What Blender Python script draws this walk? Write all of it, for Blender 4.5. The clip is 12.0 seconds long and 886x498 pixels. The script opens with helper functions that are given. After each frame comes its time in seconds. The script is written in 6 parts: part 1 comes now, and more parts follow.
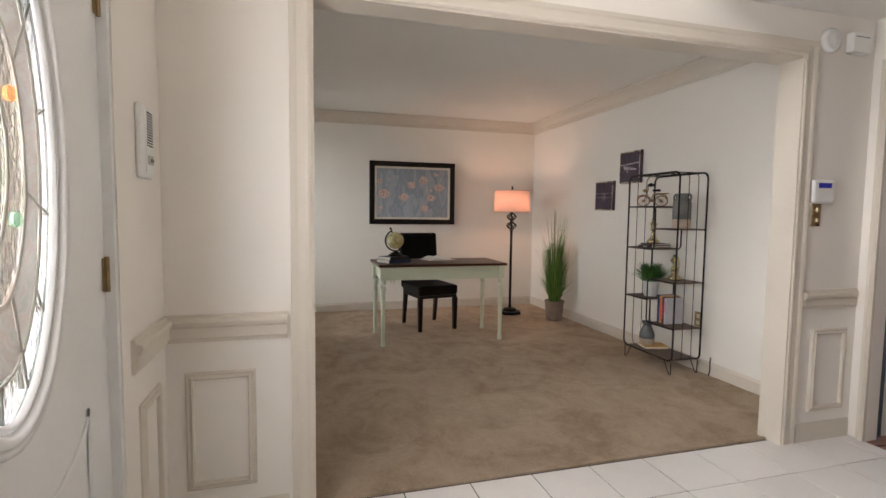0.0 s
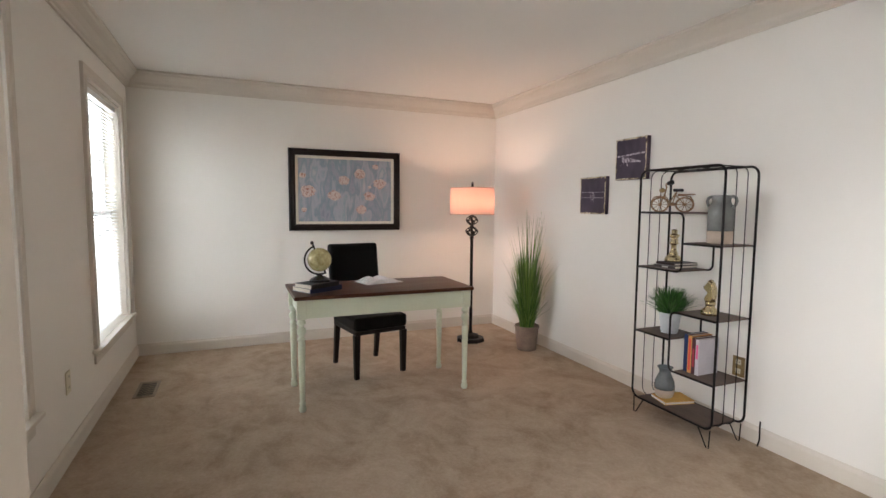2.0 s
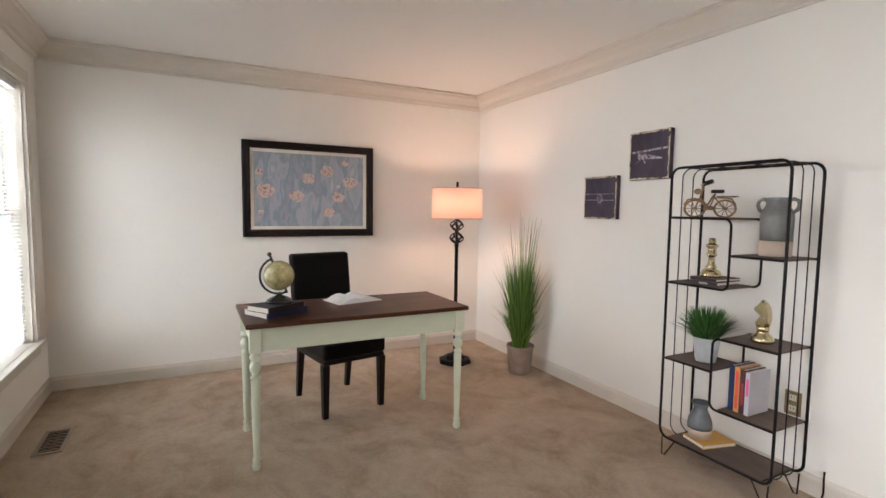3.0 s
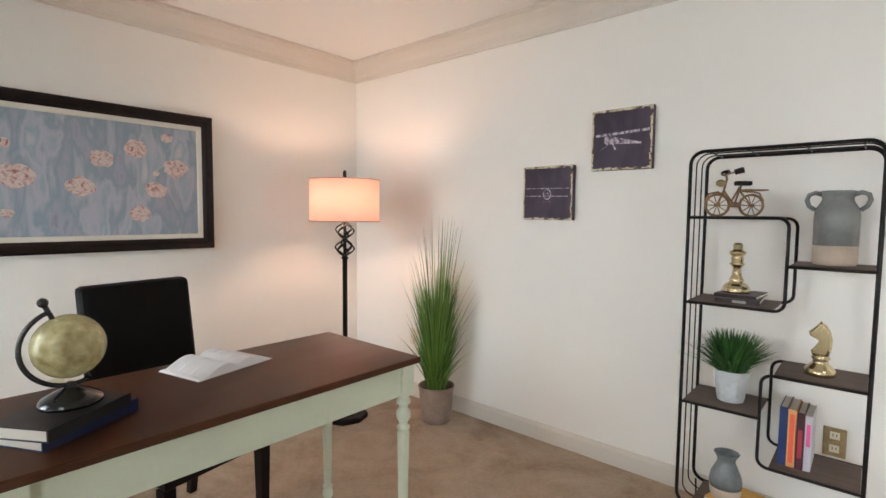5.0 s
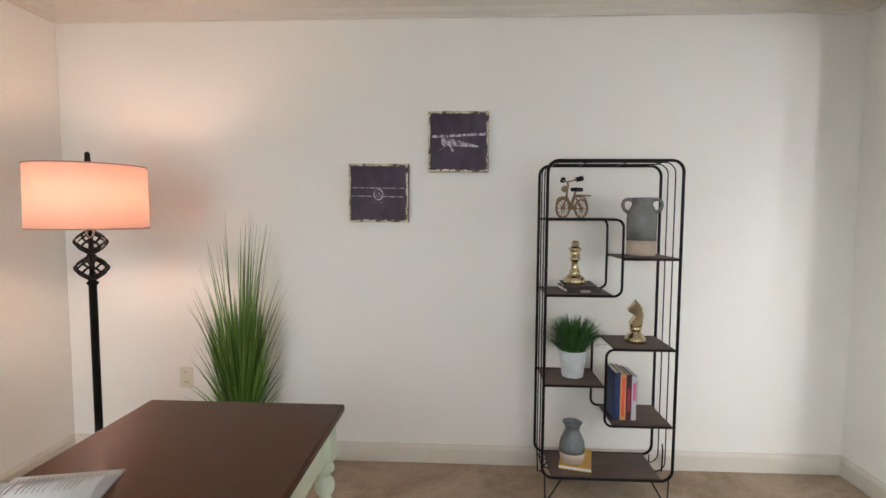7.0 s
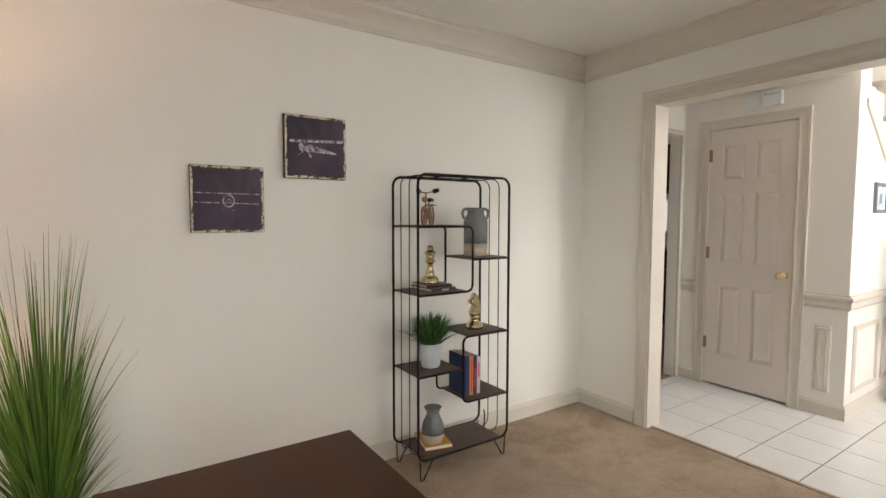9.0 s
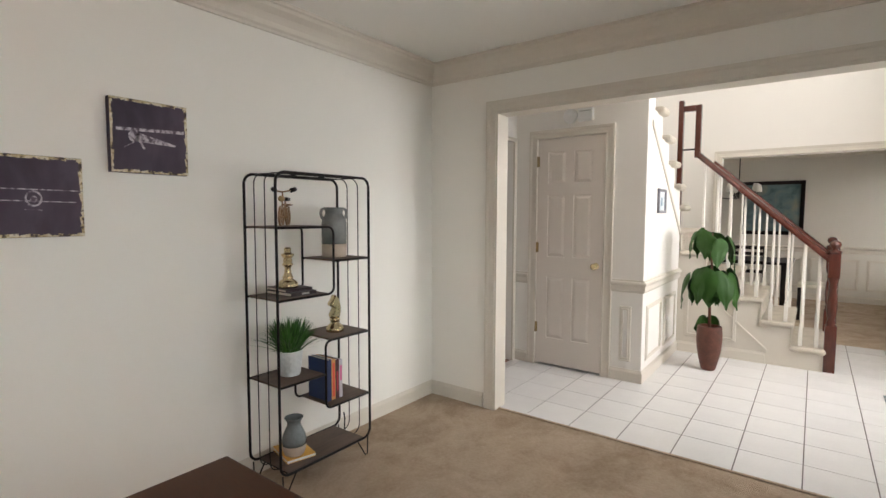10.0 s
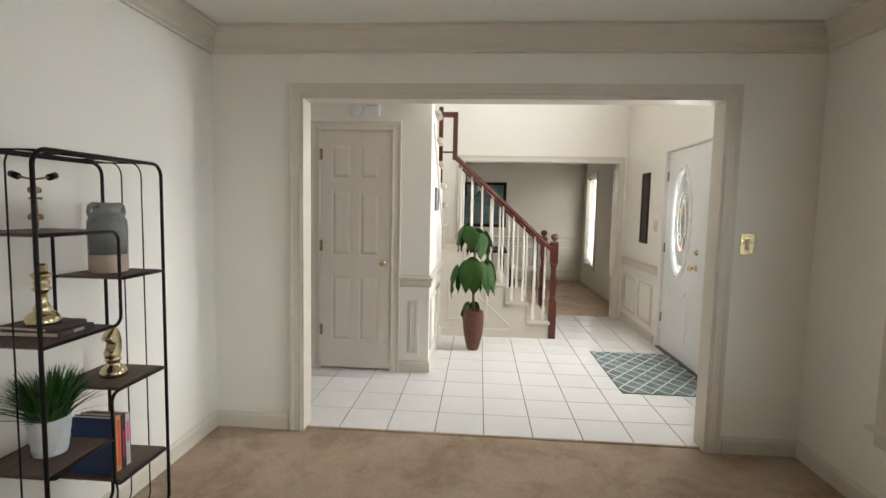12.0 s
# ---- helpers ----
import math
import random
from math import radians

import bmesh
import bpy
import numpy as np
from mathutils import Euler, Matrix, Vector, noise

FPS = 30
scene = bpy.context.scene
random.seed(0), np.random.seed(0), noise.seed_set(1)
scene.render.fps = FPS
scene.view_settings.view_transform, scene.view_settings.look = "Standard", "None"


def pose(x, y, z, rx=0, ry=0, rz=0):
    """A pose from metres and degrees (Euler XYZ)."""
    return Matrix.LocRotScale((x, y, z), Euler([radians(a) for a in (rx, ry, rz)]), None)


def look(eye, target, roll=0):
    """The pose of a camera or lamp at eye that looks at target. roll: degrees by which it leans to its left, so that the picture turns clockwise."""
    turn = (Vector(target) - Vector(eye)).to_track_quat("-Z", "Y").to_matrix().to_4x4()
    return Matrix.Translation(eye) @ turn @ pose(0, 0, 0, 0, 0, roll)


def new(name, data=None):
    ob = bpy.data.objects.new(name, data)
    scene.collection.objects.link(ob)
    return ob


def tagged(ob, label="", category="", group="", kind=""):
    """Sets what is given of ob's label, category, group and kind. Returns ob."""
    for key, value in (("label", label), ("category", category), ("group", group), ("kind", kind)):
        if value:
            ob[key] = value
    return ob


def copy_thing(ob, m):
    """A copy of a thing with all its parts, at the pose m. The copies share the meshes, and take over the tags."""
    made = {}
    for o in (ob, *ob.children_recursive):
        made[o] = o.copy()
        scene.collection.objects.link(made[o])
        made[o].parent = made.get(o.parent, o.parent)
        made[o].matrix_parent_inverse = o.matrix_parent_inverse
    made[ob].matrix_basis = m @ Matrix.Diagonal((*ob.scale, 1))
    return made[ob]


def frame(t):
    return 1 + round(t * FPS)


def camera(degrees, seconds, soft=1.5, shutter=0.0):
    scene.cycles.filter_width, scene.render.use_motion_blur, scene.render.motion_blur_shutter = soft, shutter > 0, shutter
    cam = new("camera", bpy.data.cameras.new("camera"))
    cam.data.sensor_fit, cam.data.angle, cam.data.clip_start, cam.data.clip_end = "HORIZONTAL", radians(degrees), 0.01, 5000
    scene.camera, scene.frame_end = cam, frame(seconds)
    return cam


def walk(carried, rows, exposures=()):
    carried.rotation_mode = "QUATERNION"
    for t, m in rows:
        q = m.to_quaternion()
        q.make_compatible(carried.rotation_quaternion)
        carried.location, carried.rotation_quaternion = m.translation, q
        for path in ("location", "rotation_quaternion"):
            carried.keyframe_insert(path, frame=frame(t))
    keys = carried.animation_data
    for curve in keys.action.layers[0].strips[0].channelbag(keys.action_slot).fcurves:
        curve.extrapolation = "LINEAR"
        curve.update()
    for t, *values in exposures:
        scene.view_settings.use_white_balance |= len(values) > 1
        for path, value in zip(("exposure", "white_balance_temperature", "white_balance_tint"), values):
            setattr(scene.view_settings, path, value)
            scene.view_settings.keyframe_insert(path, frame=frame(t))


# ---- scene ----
cam = camera(83.7, 12.0)
PATH = [
    (0, (0.101, 0.013, 1.236), (0.649, 1.931, 1.093), 0.7),
    (0.5, (0.146, 0.282, 1.286), (0.715, 2.192, 1.125), 0.5),
    (1, (0.284, 0.601, 1.276), (0.904, 2.496, 1.116), 0.5),
    (1.5, (0.371, 0.938, 1.318), (1.075, 2.802, 1.149), 0.6),
    (2, (0.438, 1.269, 1.337), (1.21, 3.106, 1.167), 0.5),
    (2.5, (0.482, 1.58, 1.341), (1.326, 3.387, 1.179), 0.7),
    (4.5, (0.678, 2.848, 1.306), (1.948, 4.387, 1.159), 0.6),
    (5, (0.653, 3.135, 1.312), (2.154, 4.449, 1.174), 0.6),
    (5.5, (0.596, 3.403, 1.318), (2.321, 4.407, 1.182), 0.3),
    (6, (0.592, 3.621, 1.325), (2.469, 4.297, 1.184), 0.3),
    (6.5, (0.587, 3.825, 1.333), (2.544, 4.211, 1.188), 0.3),
    (8.5, (0.664, 4.829, 1.317), (2.485, 4.01, 1.2), 0.2),
    (9, (0.741, 4.974, 1.36), (2.396, 3.859, 1.232), 0.1),
    (9.5, (0.761, 5.028, 1.36), (2.223, 3.67, 1.229), -0.1),
    (10, (0.841, 5.079, 1.379), (2.039, 3.484, 1.239), 0.2),
    (10.5, (0.994, 5.128, 1.406), (1.899, 3.352, 1.248), 1.0),
    (11, (1.141, 5.145, 1.42), (1.763, 3.251, 1.262), 1.0),
    (11.5, (1.306, 5.133, 1.422), (1.683, 3.176, 1.257), 1.1),
    (12, (1.512, 5.092, 1.422), (1.657, 3.104, 1.256), 1.2),
]
EXPOSURES = [(0.0, -0.56, 6750, 13), (0.5, -0.36, 6550, 9), (1.0, -0.30, 6500, 9), (2.5, -0.02, 6500, 14), (4.5, 0.16, 6330, 10), (5.5, 0.10, 6300, 9), (6.5, -0.12, 6350, 9), (8.5, -0.12, 6280, 8), (9.0, -0.22, 6900, 10), (9.5, -0.24, 6800, 10), (10.5, -0.30, 6550, 8), (12.0, -0.28, 6540, 6)]
walk(cam, [(t, look(eye, target, roll)) for t, eye, target, roll in PATH], EXPOSURES)

# ---- light ----
world = bpy.data.worlds.new("sky")
scene.world = world
world.use_nodes = True
wn = world.node_tree
sky = wn.nodes.new("ShaderNodeTexSky")
sky.sky_type, sky.sun_disc = "NISHITA", False
sky.sun_elevation, sky.sun_rotation = radians(48), radians(-60)
wn.links.new(sky.outputs[0], wn.nodes["Background"].inputs[0])
wn.nodes["Background"].inputs[1].default_value = 0.12
sun = new("sun", bpy.data.lights.new("sun", "SUN"))
sun.data.energy, sun.data.angle, sun.data.color = 1.2, radians(12), (1.0, 0.95, 0.88)
sun.matrix_world = look((-6, 3, 7), (0, 1, 0))


def window_light(name, x, y, z, w, h, facing, watts, colour=(0.88, 0.945, 1.0)):
    """Daylight that enters by a window's opening."""
    la = new(name, bpy.data.lights.new(name, "AREA"))
    la.data.shape, la.data.size, la.data.size_y = "RECTANGLE", w, h
    la.data.energy, la.data.color = watts, colour
    la.matrix_world = look((x, y, z), (x + facing[0], y + facing[1], z + facing[2]))
    return la



def glow(name, colour, strength):
    m = bpy.data.materials.new(name)
    m.use_nodes = True
    nt = m.node_tree
    e = nt.nodes.new("ShaderNodeEmission")
    e.inputs[0].default_value, e.inputs[1].default_value = (*colour, 1), strength
    nt.links.new(e.outputs[0], nt.nodes["Material Output"].inputs[0])
    return m


# room's measures
XW, XE, YS, YN, H = -0.388, 3.157, 2.135, 6.243, 2.455
OX0, OX1, OZ = 0.130, 2.602, 2.074          # wide opening to the foyer
FY = 2.020                                   # foyer's face of the opening wall
FXW, FYS, FXE, FH = -0.388, -1.55, 3.09, 5.1   # foyer's faces and height
WIN = [(4.94, 5.92), (2.77, 3.75)]          # the room's windows, along y
WZ0, WZ1 = 0.44, 2.10
DY0, DY1 = -0.225, 1.575                      # front doors' opening
CWY, CWX = 0.950, 1.925                      # closet wall and stair wall
DX0, DX1 = -0.27, 1.745                      # opening to the dining room
DXW, DYS = -0.55, -5.00
DOOR_OVALS = (0.165, 1.085)                  # centres of the front doors' glass, along y

for (y0, y1), watts in zip(WIN, (47, 20)):
    window_light("window_daylight", XW - 0.150, (y0 + y1) / 2, (WZ0 + WZ1) / 2, 0.95, 1.62, (1, 0, 0), watts)
# extra lamp outside the second window, no such source known there
patch_lamp = window_light("window_daylight", XW - 0.34, 3.31, 1.22, 0.80, 1.20, (1, -0.22, -0.12), 2.6)
patch_lamp.data.spread = radians(26)                # added narrow beam, brightens a patch of the east wall
window_light("upper_window_daylight", FXW - 0.36, 0.675, 3.80, 1.7, 1.5, (1, 0, -0.25), 84, (0.95, 0.94, 0.96))
for y in DOOR_OVALS:
    la = window_light("front_door_daylight", FXW - 0.10, y, 1.325, 0.40, 0.98, (1, 0, -0.08), 38, (0.95, 0.95, 1.0))
    la.data.shape = "ELLIPSE"
window_light("dining_daylight", DXW - 0.15, -4.315, 1.245, 0.77, 1.58, (1, 0, 0), 40, (0.97, 0.94, 0.93))
window_light("dining_daylight", DXW - 0.15, -2.375, 1.245, 0.77, 1.58, (1, 0, 0), 40, (0.97, 0.94, 0.93))
bulb = new("lamp_bulb", bpy.data.lights.new("lamp_bulb", "POINT"))
bulb.data.energy, bulb.data.color, bulb.data.shadow_soft_size = 15, (1.0, 0.62, 0.46), 0.05
bulb.location = (2.585, 5.648, 1.40)


# ---- materials ----
def material(name, colour, rough=0.5, metal=0.0, vary=0.06, scale=6.0, fine=120.0, bump=0.05, depth=0.002, rand=0.0, coat=0.0, spec=0.5, stretch=(1, 1, 1), tint=None):
    """A surface with variation at two scales and fine relief."""
    m = bpy.data.materials.new(name)
    m.use_nodes = True
    nt = m.node_tree
    b = nt.nodes["Principled BSDF"]
    b.inputs["Roughness"].default_value, b.inputs["Metallic"].default_value = rough, metal
    b.inputs["Specular IOR Level"].default_value = spec
    b.inputs["Coat Weight"].default_value = coat
    co = nt.nodes.new("ShaderNodeTexCoord")
    mp = nt.nodes.new("ShaderNodeMapping")
    mp.inputs["Scale"].default_value = stretch
    nt.links.new(co.outputs["Object"], mp.inputs[0])
    n1, n2 = nt.nodes.new("ShaderNodeTexNoise"), nt.nodes.new("ShaderNodeTexNoise")
    n1.inputs["Scale"].default_value, n2.inputs["Scale"].default_value = scale, fine
    n1.inputs["Detail"].default_value, n2.inputs["Detail"].default_value = 4, 3
    for n in (n1, n2):
        nt.links.new(mp.outputs[0], n.inputs[0])
    r = nt.nodes.new("ShaderNodeValToRGB")
    c = Vector(colour)
    dark, light = c * (1 - 2 * vary), c * (1 + 1.2 * vary)
    if tint:
        dark = Vector(tint)
    r.color_ramp.elements[0].color, r.color_ramp.elements[1].color = (*dark, 1), (*[min(1, v) for v in light], 1)
    r.color_ramp.elements[0].position, r.color_ramp.elements[1].position = 0.3, 0.7
    mix = nt.nodes.new("ShaderNodeMix")
    mix.inputs[0].default_value = 0.35
    nt.links.new(n1.outputs[0], mix.inputs[2])
    nt.links.new(n2.outputs[0], mix.inputs[3])
    out = mix.outputs[0]
    if rand:
        info = nt.nodes.new("ShaderNodeObjectInfo")
        ma = nt.nodes.new("ShaderNodeMath")
        ma.operation = "MULTIPLY_ADD"
        ma.inputs[1].default_value, ma.inputs[2].default_value = rand, -rand / 2
        nt.links.new(info.outputs["Random"], ma.inputs[0])
        ad = nt.nodes.new("ShaderNodeMath")
        nt.links.new(out, ad.inputs[0])
        nt.links.new(ma.outputs[0], ad.inputs[1])
        out = ad.outputs[0]
    nt.links.new(out, r.inputs[0])
    nt.links.new(r.outputs[0], b.inputs["Base Color"])
    if bump:
        bp = nt.nodes.new("ShaderNodeBump")
        bp.inputs["Strength"].default_value, bp.inputs["Distance"].default_value = bump, depth
        nt.links.new(n2.outputs[0], bp.inputs["Height"])
        nt.links.new(bp.outputs[0], b.inputs["Normal"])
    rm = nt.nodes.new("ShaderNodeMapRange")
    rm.inputs["To Min"].default_value, rm.inputs["To Max"].default_value = max(0.02, rough - 0.08), min(1, rough + 0.08)
    nt.links.new(n1.outputs[0], rm.inputs[0])
    nt.links.new(rm.outputs[0], b.inputs["Roughness"])
    return m


WALL = material("wall_paint", (0.82, 0.79, 0.725), 0.62, vary=0.012, scale=1.3, fine=260, bump=0.10, depth=0.0006)
FOYER_WALL = material("foyer_paint", (0.83, 0.79, 0.73), 0.6, vary=0.012, scale=1.5, fine=260, bump=0.10, depth=0.0006)
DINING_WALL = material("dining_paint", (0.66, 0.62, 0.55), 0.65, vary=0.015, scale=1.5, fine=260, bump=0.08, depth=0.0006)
CEIL = material("ceiling_paint", (0.80, 0.78, 0.73), 0.85, vary=0.01, scale=1.2, fine=320, bump=0.15, depth=0.0008)
TRIM = material("trim_paint", (0.65, 0.595, 0.51), 0.42, vary=0.02, scale=3, fine=70, bump=0.05, depth=0.0006)
DOORPAINT = material("door_paint", (0.72, 0.65, 0.58), 0.4, vary=0.02, scale=3, fine=90, bump=0.06, depth=0.0005)
FRONTDOOR = material("front_door_paint", (0.80, 0.80, 0.79), 0.35, vary=0.02, scale=4, fine=60, bump=0.05, depth=0.0006)


def carpet_material(name, dark, mid, light):
    """Cut pile: trodden patches, brushed streaks and tufts."""
    m = material(name, mid, 0.97, vary=0.1, scale=3, fine=420, bump=1.0, depth=0.007, spec=0.08)
    nt = m.node_tree
    co = nt.nodes.new("ShaderNodeTexCoord")
    total = None
    for sc, det, dis, k, st in ((1.9, 7, 1.4, 0.54, (1, 1, 1)), (9.0, 7, 0.8, 0.26, (1.0, 0.7, 1)), (60.0, 4, 0, 0.20, (1, 1, 1))):
        mp, n = nt.nodes.new("ShaderNodeMapping"), nt.nodes.new("ShaderNodeTexNoise")
        mp.inputs["Scale"].default_value, mp.inputs["Rotation"].default_value = st, (0, 0, 0.6)
        n.inputs["Scale"].default_value, n.inputs["Detail"].default_value, n.inputs["Distortion"].default_value, n.inputs["Roughness"].default_value = sc, det, dis, 0.62
        nt.links.new(co.outputs["Object"], mp.inputs[0])
        nt.links.new(mp.outputs[0], n.inputs[0])
        ma = nt.nodes.new("ShaderNodeMath")
        ma.operation = "MULTIPLY_ADD"
        ma.inputs[1].default_value, ma.inputs[2].default_value = k, 0
        nt.links.new(n.outputs[0], ma.inputs[0])
        if total is not None:
            nt.links.new(total, ma.inputs[2])
        total = ma.outputs[0]
    r = nt.nodes.new("ShaderNodeValToRGB")
    e = r.color_ramp.elements
    e.new(0.5)
    for el, p, c in zip(e, (0.375, 0.49, 0.605), (dark, mid, light)):
        el.position, el.color = p, (*c, 1)
    nt.links.new(total, r.inputs[0])
    nt.links.new(r.outputs[0], nt.nodes["Principled BSDF"].inputs["Base Color"])
    return m


CARPET = carpet_material("carpet", (0.375, 0.277, 0.192), (0.49, 0.379, 0.274), (0.58, 0.462, 0.350))
STAIRCARPET = material("stair_carpet", (0.60, 0.54, 0.45), 0.95, vary=0.08, scale=9, fine=420, bump=0.8, depth=0.005, spec=0.1)
TILE = material("glazed_tile", (0.82, 0.80, 0.78), 0.16, vary=0.02, scale=5, fine=40, bump=0.03, depth=0.001, rand=0.25)
GROUT = material("grout", (0.15, 0.13, 0.115), 0.9, vary=0.1, scale=10, fine=300, bump=0.3)
WOODFLOOR = material("wood_floor", (0.28, 0.11, 0.05), 0.3, vary=0.2, scale=4, fine=60, stretch=(1, 8, 1), rand=0.3)
MAHOGANY = material("mahogany", (0.085, 0.020, 0.012), 0.25, vary=0.25, scale=8, fine=60, stretch=(1, 1, 0.2), coat=0.3)
BALUSTER = material("baluster_paint", (0.76, 0.72, 0.65), 0.38, vary=0.03)
DESKTOP = material("dark_walnut", (0.066, 0.022, 0.008), 0.37, vary=0.12, scale=3, fine=30, stretch=(0.8, 5, 5), bump=0.01, spec=0.25)
MINT = material("mint_paint", (0.66, 0.71, 0.55), 0.45, vary=0.03, scale=5, fine=80)
LEATHER = material("black_leather", (0.004, 0.0035, 0.0035), 0.5, spec=0.12, vary=0.2, scale=8, fine=260, bump=0.3, depth=0.0012)
BLACKWOOD = material("espresso_wood", (0.010, 0.006, 0.005), 0.42, spec=0.25, vary=0.2, scale=8, fine=80, stretch=(1, 1, 0.2))
IRON = material("black_iron", (0.010, 0.0075, 0.0065), 0.45, metal=0.2, spec=0.25, vary=0.2, scale=20, fine=200, bump=0.1)
SHELFWOOD = material("weathered_shelf_wood", (0.12, 0.078, 0.058), 0.6, vary=0.25, scale=7, fine=70, stretch=(5, 0.6, 5), bump=0.2)
BRASS = material("polished_brass", (0.70, 0.59, 0.36), 0.17, metal=1.0, vary=0.05, scale=10, fine=60, bump=0.02)
OLDBRASS = material("aged_brass", (0.36, 0.26, 0.13), 0.4, metal=0.9, vary=0.2, scale=30, fine=200, bump=0.1)
BLACKFRAME = material("dark_frame_wood", (0.012, 0.0065, 0.005), 0.45, spec=0.25, vary=0.25, scale=8, fine=70, bump=0.1)
LINER = material("cream_liner", (0.70, 0.66, 0.55), 0.6, vary=0.04)
WHITE = material("white_plastic", (0.80, 0.80, 0.78), 0.4, vary=0.01)
PLATEBRASS = material("brushed_brass_plate", (0.66, 0.54, 0.30), 0.28, metal=1.0, vary=0.05, scale=20, fine=90, bump=0.05)
SLAT = material("blind_slat_vinyl", (0.86, 0.86, 0.85), 0.5, vary=0.01)
nt = SLAT.node_tree
tl, mxs = nt.nodes.new("ShaderNodeBsdfTranslucent"), nt.nodes.new("ShaderNodeMixShader")
tl.inputs[0].default_value, mxs.inputs[0].default_value = (0.88, 0.88, 0.86, 1), 0.45
nt.links.new(nt.nodes["Principled BSDF"].outputs[0], mxs.inputs[1])
nt.links.new(tl.outputs[0], mxs.inputs[2])
nt.links.new(mxs.outputs[0], nt.nodes["Material Output"].inputs[0])
VINYL = material("white_vinyl", (0.84, 0.84, 0.83), 0.4, vary=0.01)


# ---- mesh helpers ----
def box(bm, x0, y0, z0, x1, y1, z1, bevel=0.0):
    v = [bm.verts.new(p) for p in ((x0, y0, z0), (x1, y0, z0), (x1, y1, z0), (x0, y1, z0), (x0, y0, z1), (x1, y0, z1), (x1, y1, z1), (x0, y1, z1))]
    fs = [bm.faces.new([v[i] for i in q]) for q in ((3, 2, 1, 0), (4, 5, 6, 7), (0, 1, 5, 4), (1, 2, 6, 5), (2, 3, 7, 6), (3, 0, 4, 7))]
    if bevel:
        es = list({e for f in fs for e in f.edges})
        bmesh.ops.bevel(bm, geom=es, offset=bevel, segments=2, profile=0.5, affect="EDGES")
    return bm


def boxes(*rows, bevel=0.0):
    bm = bmesh.new()
    for r in rows:
        box(bm, *r, bevel=bevel)
    return bm


def lathe(bm, prof, cx=0, cy=0, seg=24, smooth=True, squash=1.0):
    """Turns rows of (radius, z) about an upright axis."""
    rings = []
    for r, z in prof:
        rings.append([bm.verts.new((cx + r * math.cos(2 * math.pi * i / seg), cy + squash * r * math.sin(2 * math.pi * i / seg), z)) for i in range(seg)])
    for a, b in zip(rings, rings[1:]):
        for i in range(seg):
            f = bm.faces.new((a[i], a[(i + 1) % seg], b[(i + 1) % seg], b[i]))
            f.smooth = smooth
    for ring, flip in ((rings[0], True), (rings[-1], False)):
        bm.faces.new(ring[::-1] if flip else ring)
    return bm


def tube(bm, pts, r, seg=8, closed=False, smooth=True):
    """A round bar along points; r may be one radius or one per point."""
    pts = [Vector(p) for p in pts]
    n = len(pts)
    rs = r if isinstance(r, (list, tuple)) else [r] * n
    up, rings = None, []
    for i, p in enumerate(pts):
        a = pts[i - 1] if (i or closed) else p
        b = pts[(i + 1) % n] if (i < n - 1 or closed) else p
        d = (b - a).normalized()
        if up is None:
            up = d.orthogonal().normalized()
        up = (up - d * up.dot(d)).normalized()
        side = d.cross(up)
        rings.append([bm.verts.new(p + rs[i] * (math.cos(2 * math.pi * k / seg) * up + math.sin(2 * math.pi * k / seg) * side)) for k in range(seg)])
    pairs = list(zip(rings, rings[1:])) + ([(rings[-1], rings[0])] if closed else [])
    for a, b in pairs:
        for k in range(seg):
            f = bm.faces.new((a[k], a[(k + 1) % seg], b[(k + 1) % seg], b[k]))
            f.smooth = smooth
    if not closed:
        bm.faces.new(rings[0][::-1])
        bm.faces.new(rings[-1])
    return bm


def arc(cx, cz, r, a0, a1, n=6):
    return [(cx + r * math.cos(radians(a0 + (a1 - a0) * i / n)), cz + r * math.sin(radians(a0 + (a1 - a0) * i / n))) for i in range(n + 1)]


def sweep(bm, prof, path, normals):
    """Sweeps a closed outline of (out, up) along points; at each point out goes along the given normal (with mitre) and up along the second."""
    rings = []
    for p, (o, u) in zip(path, normals):
        p, o, u = Vector(p), Vector(o), Vector(u)
        rings.append([bm.verts.new(p + o * a + u * b) for a, b in prof])
    k = len(prof)
    for a, b in zip(rings, rings[1:]):
        for i in range(k):
            bm.faces.new((a[i], a[(i + 1) % k], b[(i + 1) % k], b[i]))
    bm.faces.new(rings[0][::-1])
    bm.faces.new(rings[-1])
    bmesh.ops.recalc_face_normals(bm, faces=bm.faces[:])
    return bm


def mesh_of(name, bm, mat):
    bmesh.ops.recalc_face_normals(bm, faces=bm.faces[:])
    me = bpy.data.meshes.new(name)
    bm.to_mesh(me)
    bm.free()
    for m in (mat if isinstance(mat, (list, tuple)) else [mat]):
        me.materials.append(m)
    return me


def part(name, bm, mat, parent=None, label="", at=None):
    ob = new(name, mesh_of(name, bm, mat))
    if at is not None:
        ob.matrix_basis = at
    if parent is not None:
        ob.parent = parent
    if label:
        ob["label"] = label
    return ob


def thing(name, label, category, m=None, group=""):
    ob = new(name)
    ob.empty_display_size = 0.1
    if m is not None:
        ob.matrix_basis = m
    return tagged(ob, label, category, group)


def structure(name, bm, mat, label="", category=""):
    return tagged(part(name, bm, mat), label, category, kind="structure")


